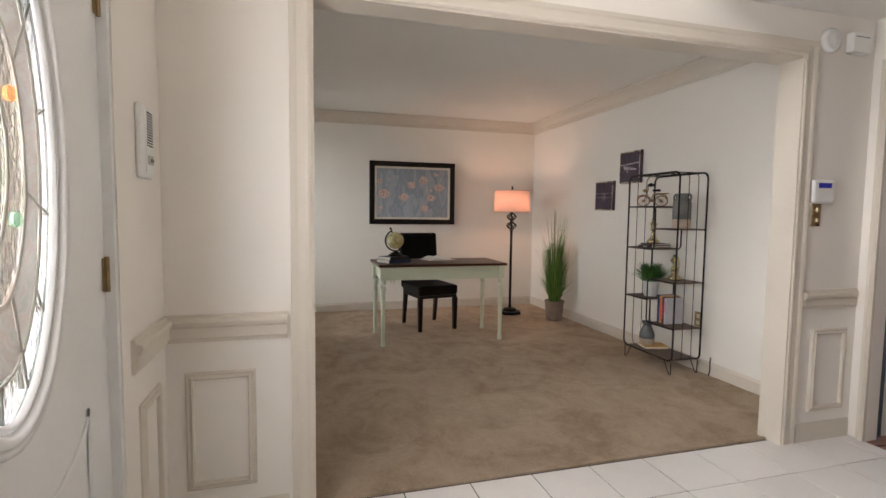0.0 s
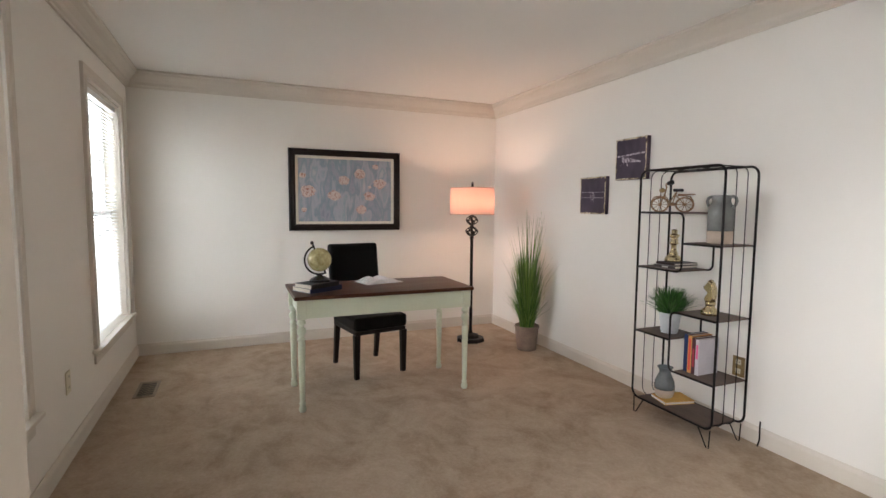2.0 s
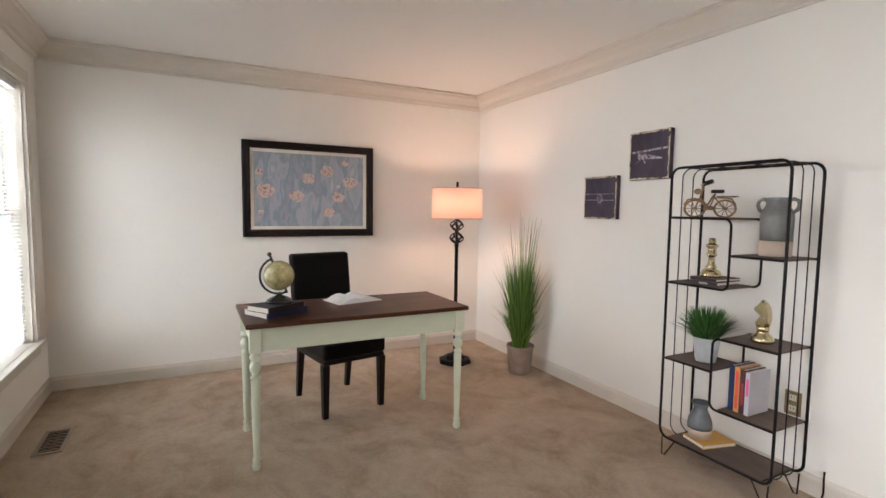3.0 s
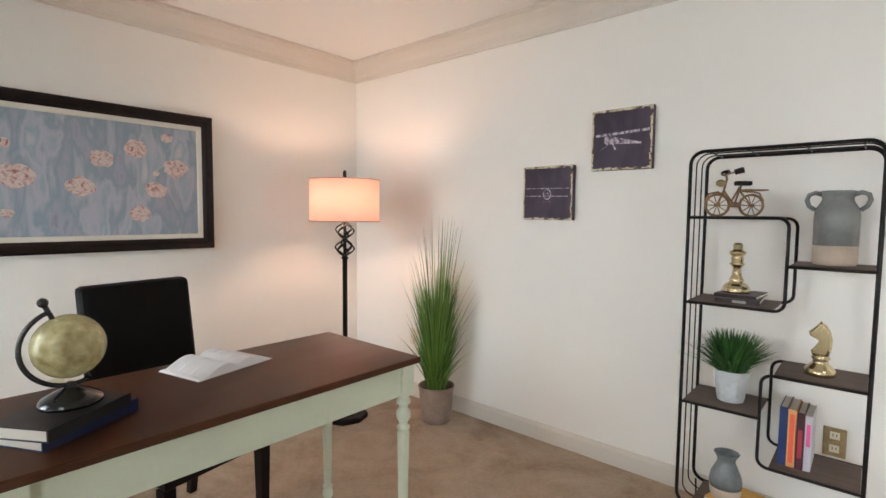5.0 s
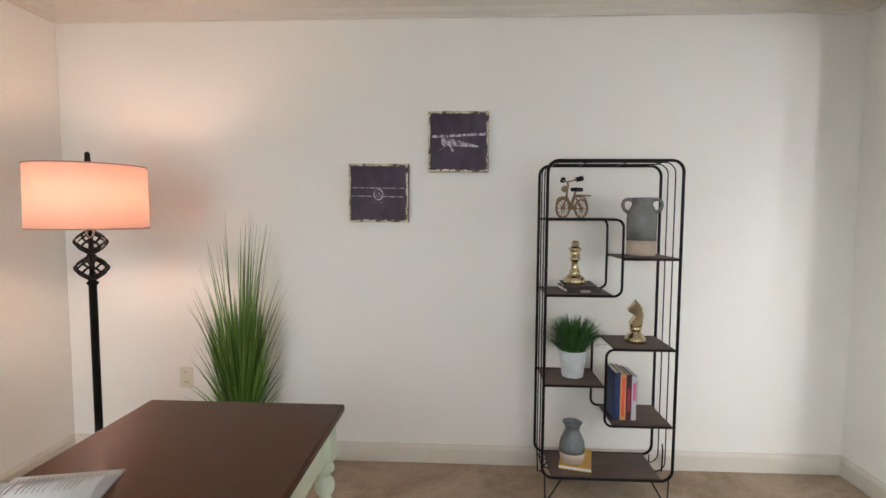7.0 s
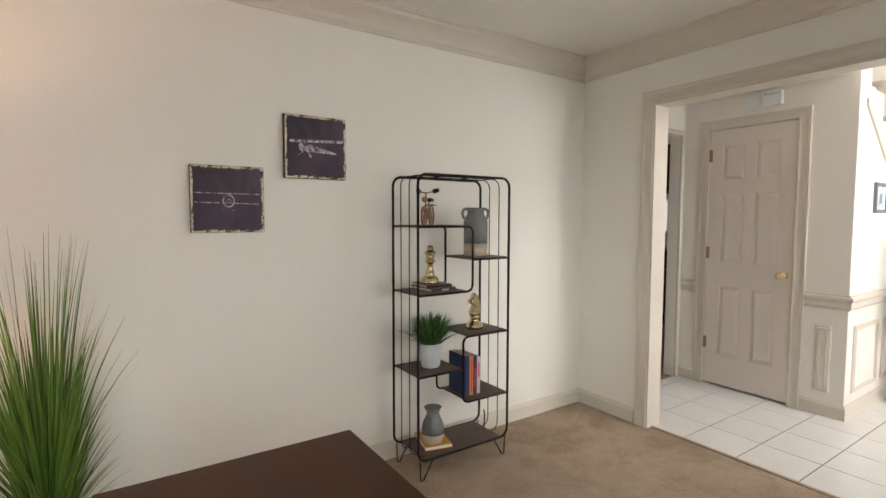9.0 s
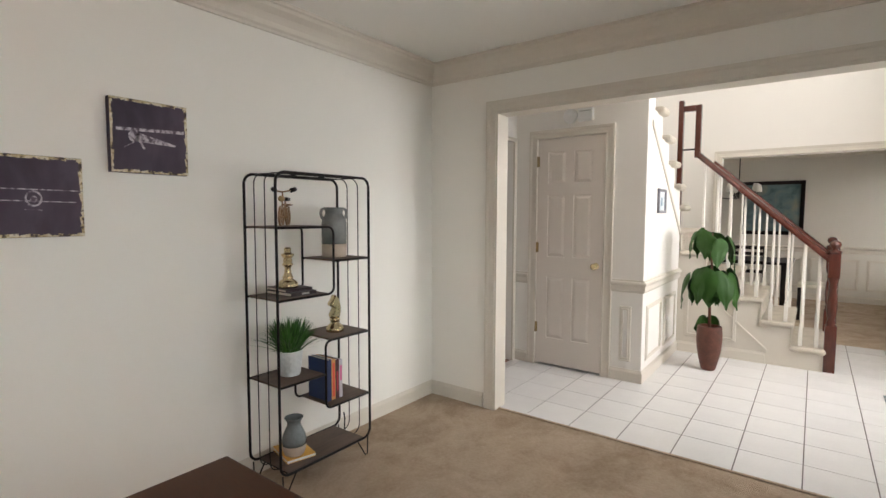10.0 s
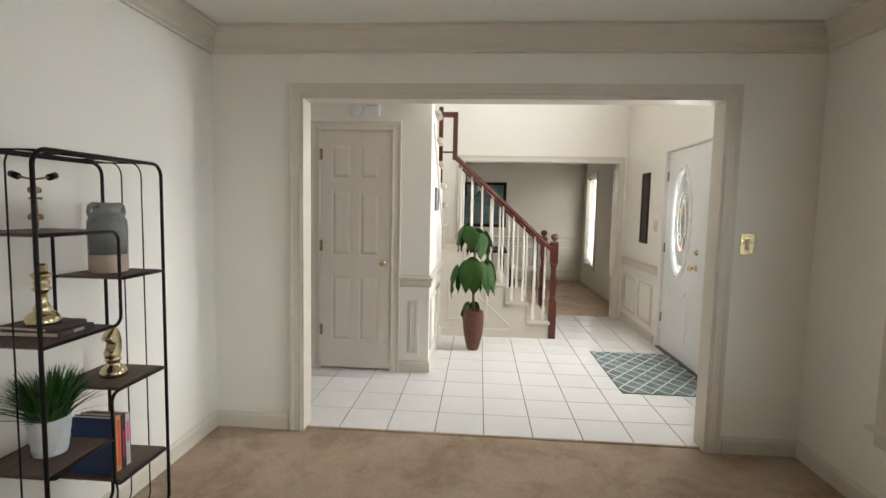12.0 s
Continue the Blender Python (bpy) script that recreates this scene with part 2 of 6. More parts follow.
def pierced(axis, p0, p1, u0, u1, z0, z1, holes):
    """A wall between the planes p0 and p1 as one shell, with openings (ua, za, ub, zb) through it."""
    us = sorted({u0, u1, *[min(max(h[i], u0), u1) for h in holes for i in (0, 2)]})
    zs = sorted({z0, z1, *[min(max(h[i], z0), z1) for h in holes for i in (1, 3)]})

    def solid(i, j):
        if not (0 <= i < len(us) - 1 and 0 <= j < len(zs) - 1):
            return False
        u, z = (us[i] + us[i + 1]) / 2, (zs[j] + zs[j + 1]) / 2
        return not any(a < u < c and b < z < d for a, b, c, d in holes)
    bm, known = bmesh.new(), {}

    def V(p, i, j):
        if (p, i, j) not in known:
            q = p1 if p else p0
            known[p, i, j] = bm.verts.new((us[i], q, zs[j]) if axis == "y" else (q, us[i], zs[j]))
        return known[p, i, j]
    for i in range(len(us) - 1):
        for j in range(len(zs) - 1):
            if solid(i, j):
                for p in (0, 1):
                    bm.faces.new((V(p, i, j), V(p, i + 1, j), V(p, i + 1, j + 1), V(p, i, j + 1)))
                for di, dj, a, b in ((-1, 0, (i, j), (i, j + 1)), (1, 0, (i + 1, j), (i + 1, j + 1)), (0, -1, (i, j), (i + 1, j)), (0, 1, (i, j + 1), (i + 1, j + 1))):
                    if not solid(i + di, j + dj):
                        bm.faces.new((V(0, *a), V(0, *b), V(1, *b), V(1, *a)))
    return bm


CROWN = [(0, 0), (0.014, 0), (0.018, 0.012), (0.03, 0.022), (0.036, 0.045), (0.058, 0.075), (0.088, 0.098), (0.094, 0.112), (0.108, 0.118), (0.108, 0.135), (0, 0.135)]
BASE = [(0, 0), (0.014, 0), (0.014, 0.078), (0.010, 0.088), (0.006, 0.094), (0.004, 0.102), (0, 0.102)]
RAIL = [(0, 0), (0.010, 0.0), (0.014, 0.012), (0.020, 0.018), (0.020, 0.055), (0.030, 0.064), (0.034, 0.078), (0.030, 0.088), (0.014, 0.092), (0.012, 0.104), (0, 0.104)]
CASING = [(0, 0), (0.018, 0), (0.020, 0.010), (0.016, 0.022), (0.014, 0.050), (0.018, 0.060), (0.020, 0.076), (0, 0.078)]


def run(bm, prof, a, b, out, up=(0, 0, 1), cut=(0, 0)):
    """A straight length of moulding from a to b, standing out along out; cut: mitre factors at its ends."""
    a, b, out = Vector(a), Vector(b), Vector(out)
    d = (b - a).normalized()
    sweep(bm, prof, (a, b), ((out + d * cut[0], up), (out - d * cut[1], up)))
    return bm


def casing(bm, axis, plane, side, lo, hi, top, prof=CASING):
    """The casing round three sides of an opening in the wall axis = plane."""
    def P(u, z):
        return (u, plane, z) if axis == "y" else (plane, u, z)

    def V(u, z):
        return (u, 0, z) if axis == "y" else (0, u, z)
    o = Vector((0, side, 0)) if axis == "y" else Vector((side, 0, 0))
    for s, u in ((-1, lo), (1, hi)):
        sweep(bm, prof, (P(u, 0), P(u, top)), ((o, V(s, 0)), (o, V(s, 1))))
    sweep(bm, prof, (P(lo, top), P(hi, top)), ((o, V(-1, 1)), (o, V(1, 1))))
    return bm


# ---- the study: floor, walls, ceiling ----
bm = bmesh.new()
nx, ny = 60, 70
grid = [[bm.verts.new((XW + (XE - XW) * i / nx, 2.095 + (YN - 2.095) * j / ny, 0.004 + 0.003 * noise.noise((i * 0.2, j * 0.2, 0)))) for i in range(nx + 1)] for j in range(ny + 1)]
for j in range(ny):
    for i in range(nx):
        f = bm.faces.new((grid[j][i], grid[j][i + 1], grid[j + 1][i + 1], grid[j + 1][i]))
        f.smooth = True
structure("floor_study", bm, CARPET, "beige cut-pile carpet with vacuum and foot marks", "carpet")
structure("subfloor", boxes((-0.7, -5.3, -0.2, 6.2, 6.5, -0.012)), GROUT, "plain floor slab under the rooms", "floor")
structure("ceiling_study", boxes((XW - 0.16, FY + 0.002, H, XE + 0.14, YN + 0.14, H + 0.2)), CEIL, "flat off-white painted ceiling", "ceiling")
structure("wall_north", boxes((XW - 0.16, YN, -0.01, XE + 0.14, YN + 0.14, H - 0.002)), WALL, "off-white painted plaster wall", "wall")
structure("wall_east", boxes((XE, FY + 0.002, -0.01, XE + 0.14, YN - 0.002, H - 0.002)), WALL, "off-white painted plaster wall", "wall")
structure("wall_west", pierced("x", XW - 0.16, XW, FY + 0.004, YN - 0.002, -0.01, H - 0.002, [(y0, WZ0, y1, WZ1) for y0, y1 in WIN]), WALL, "off-white painted wall with two tall windows", "wall")
structure("wall_south", pierced("y", FY + 0.01, YS, XW, XE, -0.01, H - 0.002, [(OX0, -1, OX1, OZ)]), WALL, "off-white wall with a wide cased opening", "wall")
# jamb lining and casings of the wide opening
structure("opening_jamb", boxes((OX0 + 0.001, FY - 0.012, 0, OX0 + 0.018, YS + 0.012, OZ - 0.018), (OX1 - 0.018, FY - 0.012, 0, OX1 - 0.001, YS + 0.012, OZ - 0.018), (OX0 + 0.001, FY - 0.012, OZ - 0.018, OX1 - 0.001, YS + 0.012, OZ - 0.001)), TRIM, "cream painted lining of the wide opening", "door frame")
bm = bmesh.new()
casing(bm, "y", YS, 1, OX0 + 0.006, OX1 - 0.006, OZ - 0.006)
structure("opening_trim", bm, TRIM, "cream painted moulded casing round the opening", "trim")
bm = bmesh.new()
casing(bm, "y", FY, -1, OX0 + 0.006, OX1 - 0.006, OZ - 0.006)
structure("opening_trim", bm, TRIM, "cream painted moulded casing round the opening", "trim")
# crown and baseboard
bm = bmesh.new()
zc = H - 0.136
for a, b, o in (((XW, YN, zc), (XE, YN, zc), (0, -1, 0)), ((XE, YN, zc), (XE, YS, zc), (-1, 0, 0)), ((XE, YS, zc), (XW, YS, zc), (0, 1, 0)), ((XW, YS, zc), (XW, YN, zc), (1, 0, 0))):
    run(bm, CROWN, a, b, o, cut=(1, 1))
structure("crown_moulding", bm, TRIM, "beige painted crown moulding round the ceiling", "moulding")
bm = bmesh.new()
for a, b, o, c in (((XW, YN, 0.004), (XE, YN, 0.004), (0, -1, 0), (1, 1)), ((XE, YN, 0.004), (XE, YS, 0.004), (-1, 0, 0), (1, 1)), ((XE, YS, 0.004), (OX1 + 0.086, YS, 0.004), (0, 1, 0), (1, 0)), ((OX0 - 0.086, YS, 0.004), (XW, YS, 0.004), (0, 1, 0), (0, 1)), ((XW, YS, 0.004), (XW, YN, 0.004), (1, 0, 0), (1, 1))):
    run(bm, BASE, a, b, o, cut=c)
structure("baseboard", bm, TRIM, "off-white painted baseboard", "baseboard")

# ---- the foyer: floor, walls ----
structure("wall_foyer_north", pierced("y", FY, FY + 0.008, FXW - 0.16, FXE + 0.14, -0.01, FH, [(OX0, -1, OX1, OZ)]), FOYER_WALL, "cream painted wall above wainscot", "wall")
structure("wall_foyer_upper", boxes((FXW - 0.16, FY + 0.009, H + 0.21, FXE + 0.14, FY + 0.14, FH)), FOYER_WALL, "plain back of the high foyer wall", "wall")
structure("wall_foyer_west", pierced("x", FXW - 0.16, FXW, FYS - 0.14, FY - 0.002, -0.01, FH, [(DY0, -1, DY1, 2.05), (DY0, 3.0, DY1, 4.5)]), FOYER_WALL, "cream painted entrance wall", "wall")
structure("wall_foyer_south", pierced("y", FYS - 0.14, FYS, FXW + 0.002, FXE + 0.14, -0.01, FH, [(DX0, -1, DX1, 2.045)]), FOYER_WALL, "white painted two-storey wall over the dining opening", "wall")
structure("wall_foyer_east", pierced("x", FXE, FXE + 0.09, FYS + 0.002, FY - 0.002, -0.01, FH, [(1.010, -1, 1.925, 2.04)]), FOYER_WALL, "cream painted hall wall with a doorway", "wall")
structure("ceiling_foyer", boxes((FXW - 0.16, FYS - 0.14, FH, FXE + 0.14, FY + 0.14, FH + 0.15)), CEIL, "white painted high foyer ceiling", "ceiling")
structure("ceiling_hall", boxes((2.0, CWY + 0.002, 2.30, FXE - 0.002, FY - 0.002, 2.68)), CEIL, "off-white low hall ceiling under the landing", "ceiling")
structure("wall_closet", pierced("y", CWY - 0.12, CWY, CWX, FXE - 0.002, -0.01, 2.68, [(2.255, -1, 2.870, 2.050)]), FOYER_WALL, "cream painted closet wall", "wall")


def wainscot(prefix, axis, plane, side, lo, hi, panels, ends=(0, 0)):
    """Chair rail, baseboard and picture-frame panels on one stretch of wall."""
    def P(u, z):
        return (u, plane, z) if axis == "y" else (plane, u, z)
    o = (0, side, 0) if axis == "y" else (side, 0, 0)
    bm = run(bmesh.new(), RAIL, P(lo, 0.745), P(hi, 0.745), o, cut=ends)
    structure(prefix + "_chair_rail", bm, TRIM, "cream painted chair rail moulding", "trim")
    bm = run(bmesh.new(), BASE, P(lo, 0.004), P(hi, 0.004), o, cut=ends)
    structure(prefix + "_baseboard", bm, TRIM, "cream painted baseboard", "baseboard")
    for a, b in panels:
        frame_panel(axis, plane, side, a, b, 0.17, 0.63)


def frame_panel(axis, plane, side, a, b, z0, z1, w=0.030, mat=None):
    prof = [(0, 0), (0.006, 0), (0.012, w * 0.25), (0.010, w * 0.5), (0.016, w * 0.8), (0.012, w), (0, w)]
    bm = bmesh.new()
    o = Vector((0, side, 0)) if axis == "y" else Vector((side, 0, 0))

    def P(u, z):
        return (u, plane, z) if axis == "y" else (plane, u, z)

    def V(u, z):
        return (u, 0, z) if axis == "y" else (0, u, z)
    pts = [(a, z0), (b, z0), (b, z1), (a, z1)]
    inn = [(1, 1), (-1, 1), (-1, -1), (1, -1)]
    for i in range(4):
        j = (i + 1) % 4
        sweep(bm, prof, (P(*pts[i]), P(*pts[j])), ((o, V(*inn[i])), (o, V(*inn[j]))))
    return structure("wall_panel_moulding", bm, mat or TRIM, "cream painted picture-frame panel moulding", "trim")


wainscot("north_west", "y", FY, -1, FXW, OX0 - 0.086, [(-0.325, -0.075)], ends=(1, 0))
wainscot("north_east", "y", FY, -1, OX1 + 0.086, FXE, [(2.77, 3.03)], ends=(0, 1))
wainscot("west_north", "x", FXW, 1, DY1 + 0.07, FY, [(1.70, 1.92)], ends=(0, 1))
wainscot("west_south", "x", FXW, 1, FYS, DY0 - 0.07, [(-1.43, -0.97), (-0.87, -0.40)], ends=(1, 0))
wainscot("closet_west", "y", CWY, 1, CWX, 2.176, [(2.01, 2.105)], ends=(-1, 0))
wainscot("closet_east", "y", CWY, 1, 2.950, FXE, [], ends=(0, 1))
wainscot("stair_wall", "x", CWX, -1, -0.32, CWY, [(-0.20, 0.25), (0.36, 0.84)], ends=(0, -1))
bm = bmesh.new()
casing(bm, "y", FYS, 1, DX0, DX1, 2.045)
structure("dining_opening_trim", bm, TRIM, "cream painted casing of the dining opening", "trim")
bm = bmesh.new()
casing(bm, "x", FXE, -1, 1.010, 1.925, 2.04, prof=[(a, b * 0.5) for a, b in CASING])
structure("hall_doorway_trim", bm, TRIM, "cream painted casing of the hall doorway", "trim")
bm = bmesh.new()
casing(bm, "y", CWY, 1, 2.255, 2.870, 2.050)
structure("closet_door_trim", bm, TRIM, "cream painted casing of the closet door", "trim")


# ---- doors ----
def panelled(bm, w, h, t, panels):
    """A door slab with raised panels in sunk fields, its front towards -y."""
    xs = sorted({0, w, *[p[0] for p in panels], *[p[2] for p in panels]})
    zs = sorted({0, h, *[p[1] for p in panels], *[p[3] for p in panels]})
    for i in range(len(xs) - 1):
        for j in range(len(zs) - 1):
            cx, cz = (xs[i] + xs[i + 1]) / 2, (zs[j] + zs[j + 1]) / 2
            if not any(p[0] < cx < p[2] and p[1] < cz < p[3] for p in panels):
                box(bm, xs[i], -t, zs[j], xs[i + 1], 0, zs[j + 1])
    for x0, z0, x1, z1 in panels:
        box(bm, x0, -t + 0.010, z0, x1, -0.010, z1)
        d = 0.032
        a = [bm.verts.new((x, -t + 0.0099, z)) for x, z in ((x0 + 0.008, z0 + 0.008), (x1 - 0.008, z0 + 0.008), (x1 - 0.008, z1 - 0.008), (x0 + 0.008, z1 - 0.008))]
        b = [bm.verts.new((x, -t + 0.001, z)) for x, z in ((x0 + d, z0 + d), (x1 - d, z0 + d), (x1 - d, z1 - d), (x0 + d, z1 - d))]
        for i in range(4):
            bm.faces.new((a[i], a[(i + 1) % 4], b[(i + 1) % 4], b[i]))
        bm.faces.new(b)
    return bm


def knob(parent, x, y, z, out, mat=BRASS):
    bm = lathe(bmesh.new(), [(0.030, 0), (0.030, 0.004), (0.024, 0.010), (0.011, 0.014), (0.010, 0.034), (0.020, 0.042), (0.027, 0.054), (0.026, 0.064), (0.016, 0.071)], seg=20)
    q = Vector(out).to_track_quat("Z", "Y").to_matrix().to_4x4()
    return part("knob", bm, mat, parent, "polished brass door knob", at=Matrix.Translation((x, y, z)) @ q)


def hinge(parent, m):
    bm = boxes((-0.02, -0.003, -0.045, 0.02, 0.0, 0.045))
    lathe(bm, [(0.006, -0.048), (0.006, 0.048)], 0, -0.006, seg=8)
    return part("hinge", bm, OLDBRASS, parent, "aged brass butt hinge", at=m)


# closet door: six panels, hinges on its east edge
door = thing("closet_door", "closed six-panel door painted warm off-white with brass knob", "door", pose(2.865, CWY - 0.03, 0.022, 0, 0, 180))
W = 0.605
P6 = [(a, z0, a + 0.165, z1) for z0, z1 in ((1.63, 1.91), (0.98, 1.53), (0.24, 0.80)) for a in (0.10, 0.34)]
part("door_leaf", panelled(bmesh.new(), W, 2.025, 0.035, P6), DOORPAINT, door)
knob(door, W - 0.055, -0.035, 0.92, (0, -1, 0))
for z in (0.33, 1.06, 1.83):
    hinge(door, pose(-0.002, -0.036, z))
structure("closet_door_jamb", boxes((2.2555, CWY - 0.10, 0, 2.2590, CWY - 0.002, 2.045), (2.8662, CWY - 0.10, 0, 2.8695, CWY - 0.002, 2.045)), TRIM, "cream painted closet door jamb", "door frame")
# dark-coloured sheet gives the shade seen in the gaps round the door
structure("closet_shade_backing", boxes((2.26, CWY - 0.085, 0.0, 2.865, CWY - 0.068, 2.045)), GROUT, "dark sheet standing in for the shade behind the closet door", "backing")

# front doors: two leaves with oval leaded glass
GLASS = bpy.data.materials.new("leaded_glass")
GLASS.use_nodes = True
nt = GLASS.node_tree
b = nt.nodes["Principled BSDF"]
b.inputs["Transmission Weight"].default_value, b.inputs["Roughness"].default_value, b.inputs["IOR"].default_value = 1.0, 0.12, 1.45
vn, bp = nt.nodes.new("ShaderNodeTexVoronoi"), nt.nodes.new("ShaderNodeBump")
vn.inputs["Scale"].default_value = 34
bp.inputs["Strength"].default_value, bp.inputs["Distance"].default_value = 0.6, 0.004
nt.links.new(vn.outputs[0], bp.inputs["Height"])
nt.links.new(bp.outputs[0], b.inputs["Normal"])
tn, tc = nt.nodes.new("ShaderNodeTexNoise"), nt.nodes.new("ShaderNodeValToRGB")
tn.inputs["Scale"].default_value = 7
tc.color_ramp.elements.new(0.5)
for el, p, col in zip(tc.color_ramp.elements, (0.36, 0.5, 0.62), ((0.72, 0.90, 0.80), (0.97, 0.99, 1.0), (0.98, 0.86, 0.68))):
    el.position, el.color = p, (*col, 1)
nt.links.new(tn.outputs[0], tc.inputs[0])
nt.links.new(tc.outputs[0], b.inputs["Base Color"])
CLEAR = bpy.data.materials.new("clear_glass")
CLEAR.use_nodes = True
b = CLEAR.node_tree.nodes["Principled BSDF"]
b.inputs["Transmission Weight"].default_value, b.inputs["Roughness"].default_value, b.inputs["IOR"].default_value = 1.0, 0.0, 1.1
MARBLED = bpy.data.materials.new("marbled_glass")
MARBLED.use_nodes = True
nt = MARBLED.node_tree
b = nt.nodes["Principled BSDF"]
b.inputs["Transmission Weight"].default_value, b.inputs["Roughness"].default_value = 0.72, 0.3
tn, tc, cm = nt.nodes.new("ShaderNodeTexNoise"), nt.nodes.new("ShaderNodeValToRGB"), nt.nodes.new("ShaderNodeTexCoord")
tn.inputs["Scale"].default_value, tn.inputs["Detail"].default_value, tn.inputs["Distortion"].default_value = 9, 5, 2.2
for p in (0.45, 0.55):
    tc.color_ramp.elements.new(p)
for el, p, col in zip(tc.color_ramp.elements, (0.36, 0.46, 0.54, 0.66), ((0.62, 0.72, 0.66), (0.84, 0.84, 0.84), (0.82, 0.68, 0.62), (0.93, 0.93, 0.92))):
    el.position, el.color = p, (*col, 1)
nt.links.new(cm.outputs["Object"], tn.inputs[0])
nt.links.new(tn.outputs[0], tc.inputs[0])
nt.links.new(tc.outputs[0], b.inputs["Base Color"])
JEWEL = []
for nm, col in (("amber_glass", (0.90, 0.55, 0.25)), ("green_glass", (0.55, 0.80, 0.60))):
    m = bpy.data.materials.new(nm)
    m.use_nodes = True
    m.node_tree.nodes["Principled BSDF"].inputs["Base Color"].default_value = (*col, 1)
    m.node_tree.nodes["Principled BSDF"].inputs["Transmission Weight"].default_value = 0.8
    m.node_tree.nodes["Principled BSDF"].inputs["Roughness"].default_value = 0.15
    JEWEL.append(m)
LEAD = material("lead_came", (0.34, 0.32, 0.28), 0.45, metal=0.7)


def front_leaf(y0, y1, hinge_y, knob_y, cy):
    """One leaf in the entrance wall, seen from inside (towards +x)."""
    leaf = thing("front_door", "white front door leaf with oval leaded glass", "door", pose(FXW - 0.03, 0, 0), group="front double doors")
    cz, a, c = 1.335, 0.215, 0.515
    n = 48
    bm = bmesh.new()
    for x in (0.0, -0.044):
        ring = [bm.verts.new((x, cy + a * math.cos(2 * math.pi * i / n), cz + c * math.sin(2 * math.pi * i / n))) for i in range(n)]
        outer = []
        for i in range(n):
            co, si = math.cos(2 * math.pi * i / n), math.sin(2 * math.pi * i / n)
            top, bot = 2.035 - cz, cz - 0.02
            k = min(((y1 - cy) if co > 0 else (cy - y0)) / max(1e-6, abs(co)), (top if si > 0 else bot) / max(1e-6, abs(si)))
            outer.append(bm.verts.new((x, cy + k * co, cz + k * si)))
        for i in range(n):
            bm.faces.new((ring[i], ring[(i + 1) % n], outer[(i + 1) % n], outer[i]))
        for sy, sz in ((y0, 0.02), (y1, 0.02), (y0, 2.035), (y1, 2.035)):
            near = sorted(outer, key=lambda v: (v.co.y - sy) ** 2 + (v.co.z - sz) ** 2)[:2]
            if (near[0].co - Vector((x, sy, sz))).length > 1e-4:
                bm.faces.new((near[0], near[1], bm.verts.new((x, sy, sz))))
    box(bm, -0.043, y0, 0.02, -0.001, y0 + 0.004, 2.035)
    box(bm, -0.043, y1 - 0.004, 0.02, -0.001, y1, 2.035)
    box(bm, -0.043, y0, 2.031, -0.001, y1, 2.035)
    part("door_leaf", bm, FRONTDOOR, leaf)
    bm = bmesh.new()
    for r, da, x in ((0.014, 0.012, 0.004), (0.010, 0.034, 0.002), (0.008, -0.012, 0.0)):
        tube(bm, [(x, cy + (a + da) * math.cos(2 * math.pi * i / n), cz + (c + da) * math.sin(2 * math.pi * i / n)) for i in range(n)], r, 6, closed=True)
    part("oval_moulding", bm, FRONTDOOR, leaf, "white moulded oval rim")
    # lower curved panel groove
    bm = bmesh.new()
    h = min(y1 - cy, cy - y0) - 0.12
    pts = [(0.001, cy - h, 0.20), (0.001, cy + h, 0.20)] + [(0.001, cy + h * math.cos(radians(t)), 0.74 - 0.14 * math.sin(radians(t))) for t in range(0, 181, 15)]
    tube(bm, pts, 0.007, 6, closed=True)
    part("panel_moulding", bm, FRONTDOOR, leaf)
    bm = bmesh.new()
    for x in (-0.018, -0.024):
        bm.faces.new([bm.verts.new((x, cy + a * math.cos(2 * math.pi * i / n), cz + c * math.sin(2 * math.pi * i / n))) for i in range(n)])
    g = part("glass_pane", bm, GLASS, leaf, "bright textured leaded glass oval")
    g.visible_shadow = False
    bm = bmesh.new()
    rows = [[bm.verts.new((-0.0165, cy + a * k * (1 + 0.02 * math.sin(5 * t)) * math.cos(t), cz + c * k * (1 + 0.02 * math.sin(5 * t)) * math.sin(t))) for t in [2 * math.pi * i / n for i in range(n)]] for k in (0.56, 0.83)]
    for i in range(n):
        bm.faces.new((rows[0][i], rows[0][(i + 1) % n], rows[1][(i + 1) % n], rows[1][i]))
    g = part("marbled_glass", bm, MARBLED, leaf, "grey and rose marbled glass ring")
    g.visible_shadow = False
    for k in range(6):
        t = 2 * math.pi * (k + 0.5) / 6
        jw = part("glass_jewel", bmesh.new(), JEWEL[k % 2], leaf)
        bj = lathe(bmesh.new(), [(0.016, 0), (0.014, 0.004), (0.004, 0.007)], seg=14)
        bj.to_mesh(jw.data)
        bj.free()
        jw.matrix_basis = pose(-0.0165, cy + a * 0.47 * math.cos(t), cz + c * 0.47 * math.sin(t), 0, 90, 0)
        jw.visible_shadow = False
    bm = bmesh.new()
    for k in (0.83, 0.56):
        tube(bm, [(-0.014, cy + a * k * math.cos(2 * math.pi * i / n), cz + c * k * math.sin(2 * math.pi * i / n)) for i in range(n)], 0.003, 5, closed=True)
    for i in range(14):
        t = 2 * math.pi * (i + 0.5) / 14
        tube(bm, [(-0.014, cy + a * k * math.cos(t), cz + c * k * math.sin(t)) for k in (0.56 if i % 2 else 0.83, 0.99)], 0.0028, 5)
    for s in (-1, 1):
        tube(bm, [(-0.014, cy + s * 0.06 * math.sin(math.pi * j / 10), cz - 0.22 + 0.044 * j) for j in range(11)], 0.003, 5)
    part("lead_came", bm, LEAD, leaf, "grey lead lines of the glass")
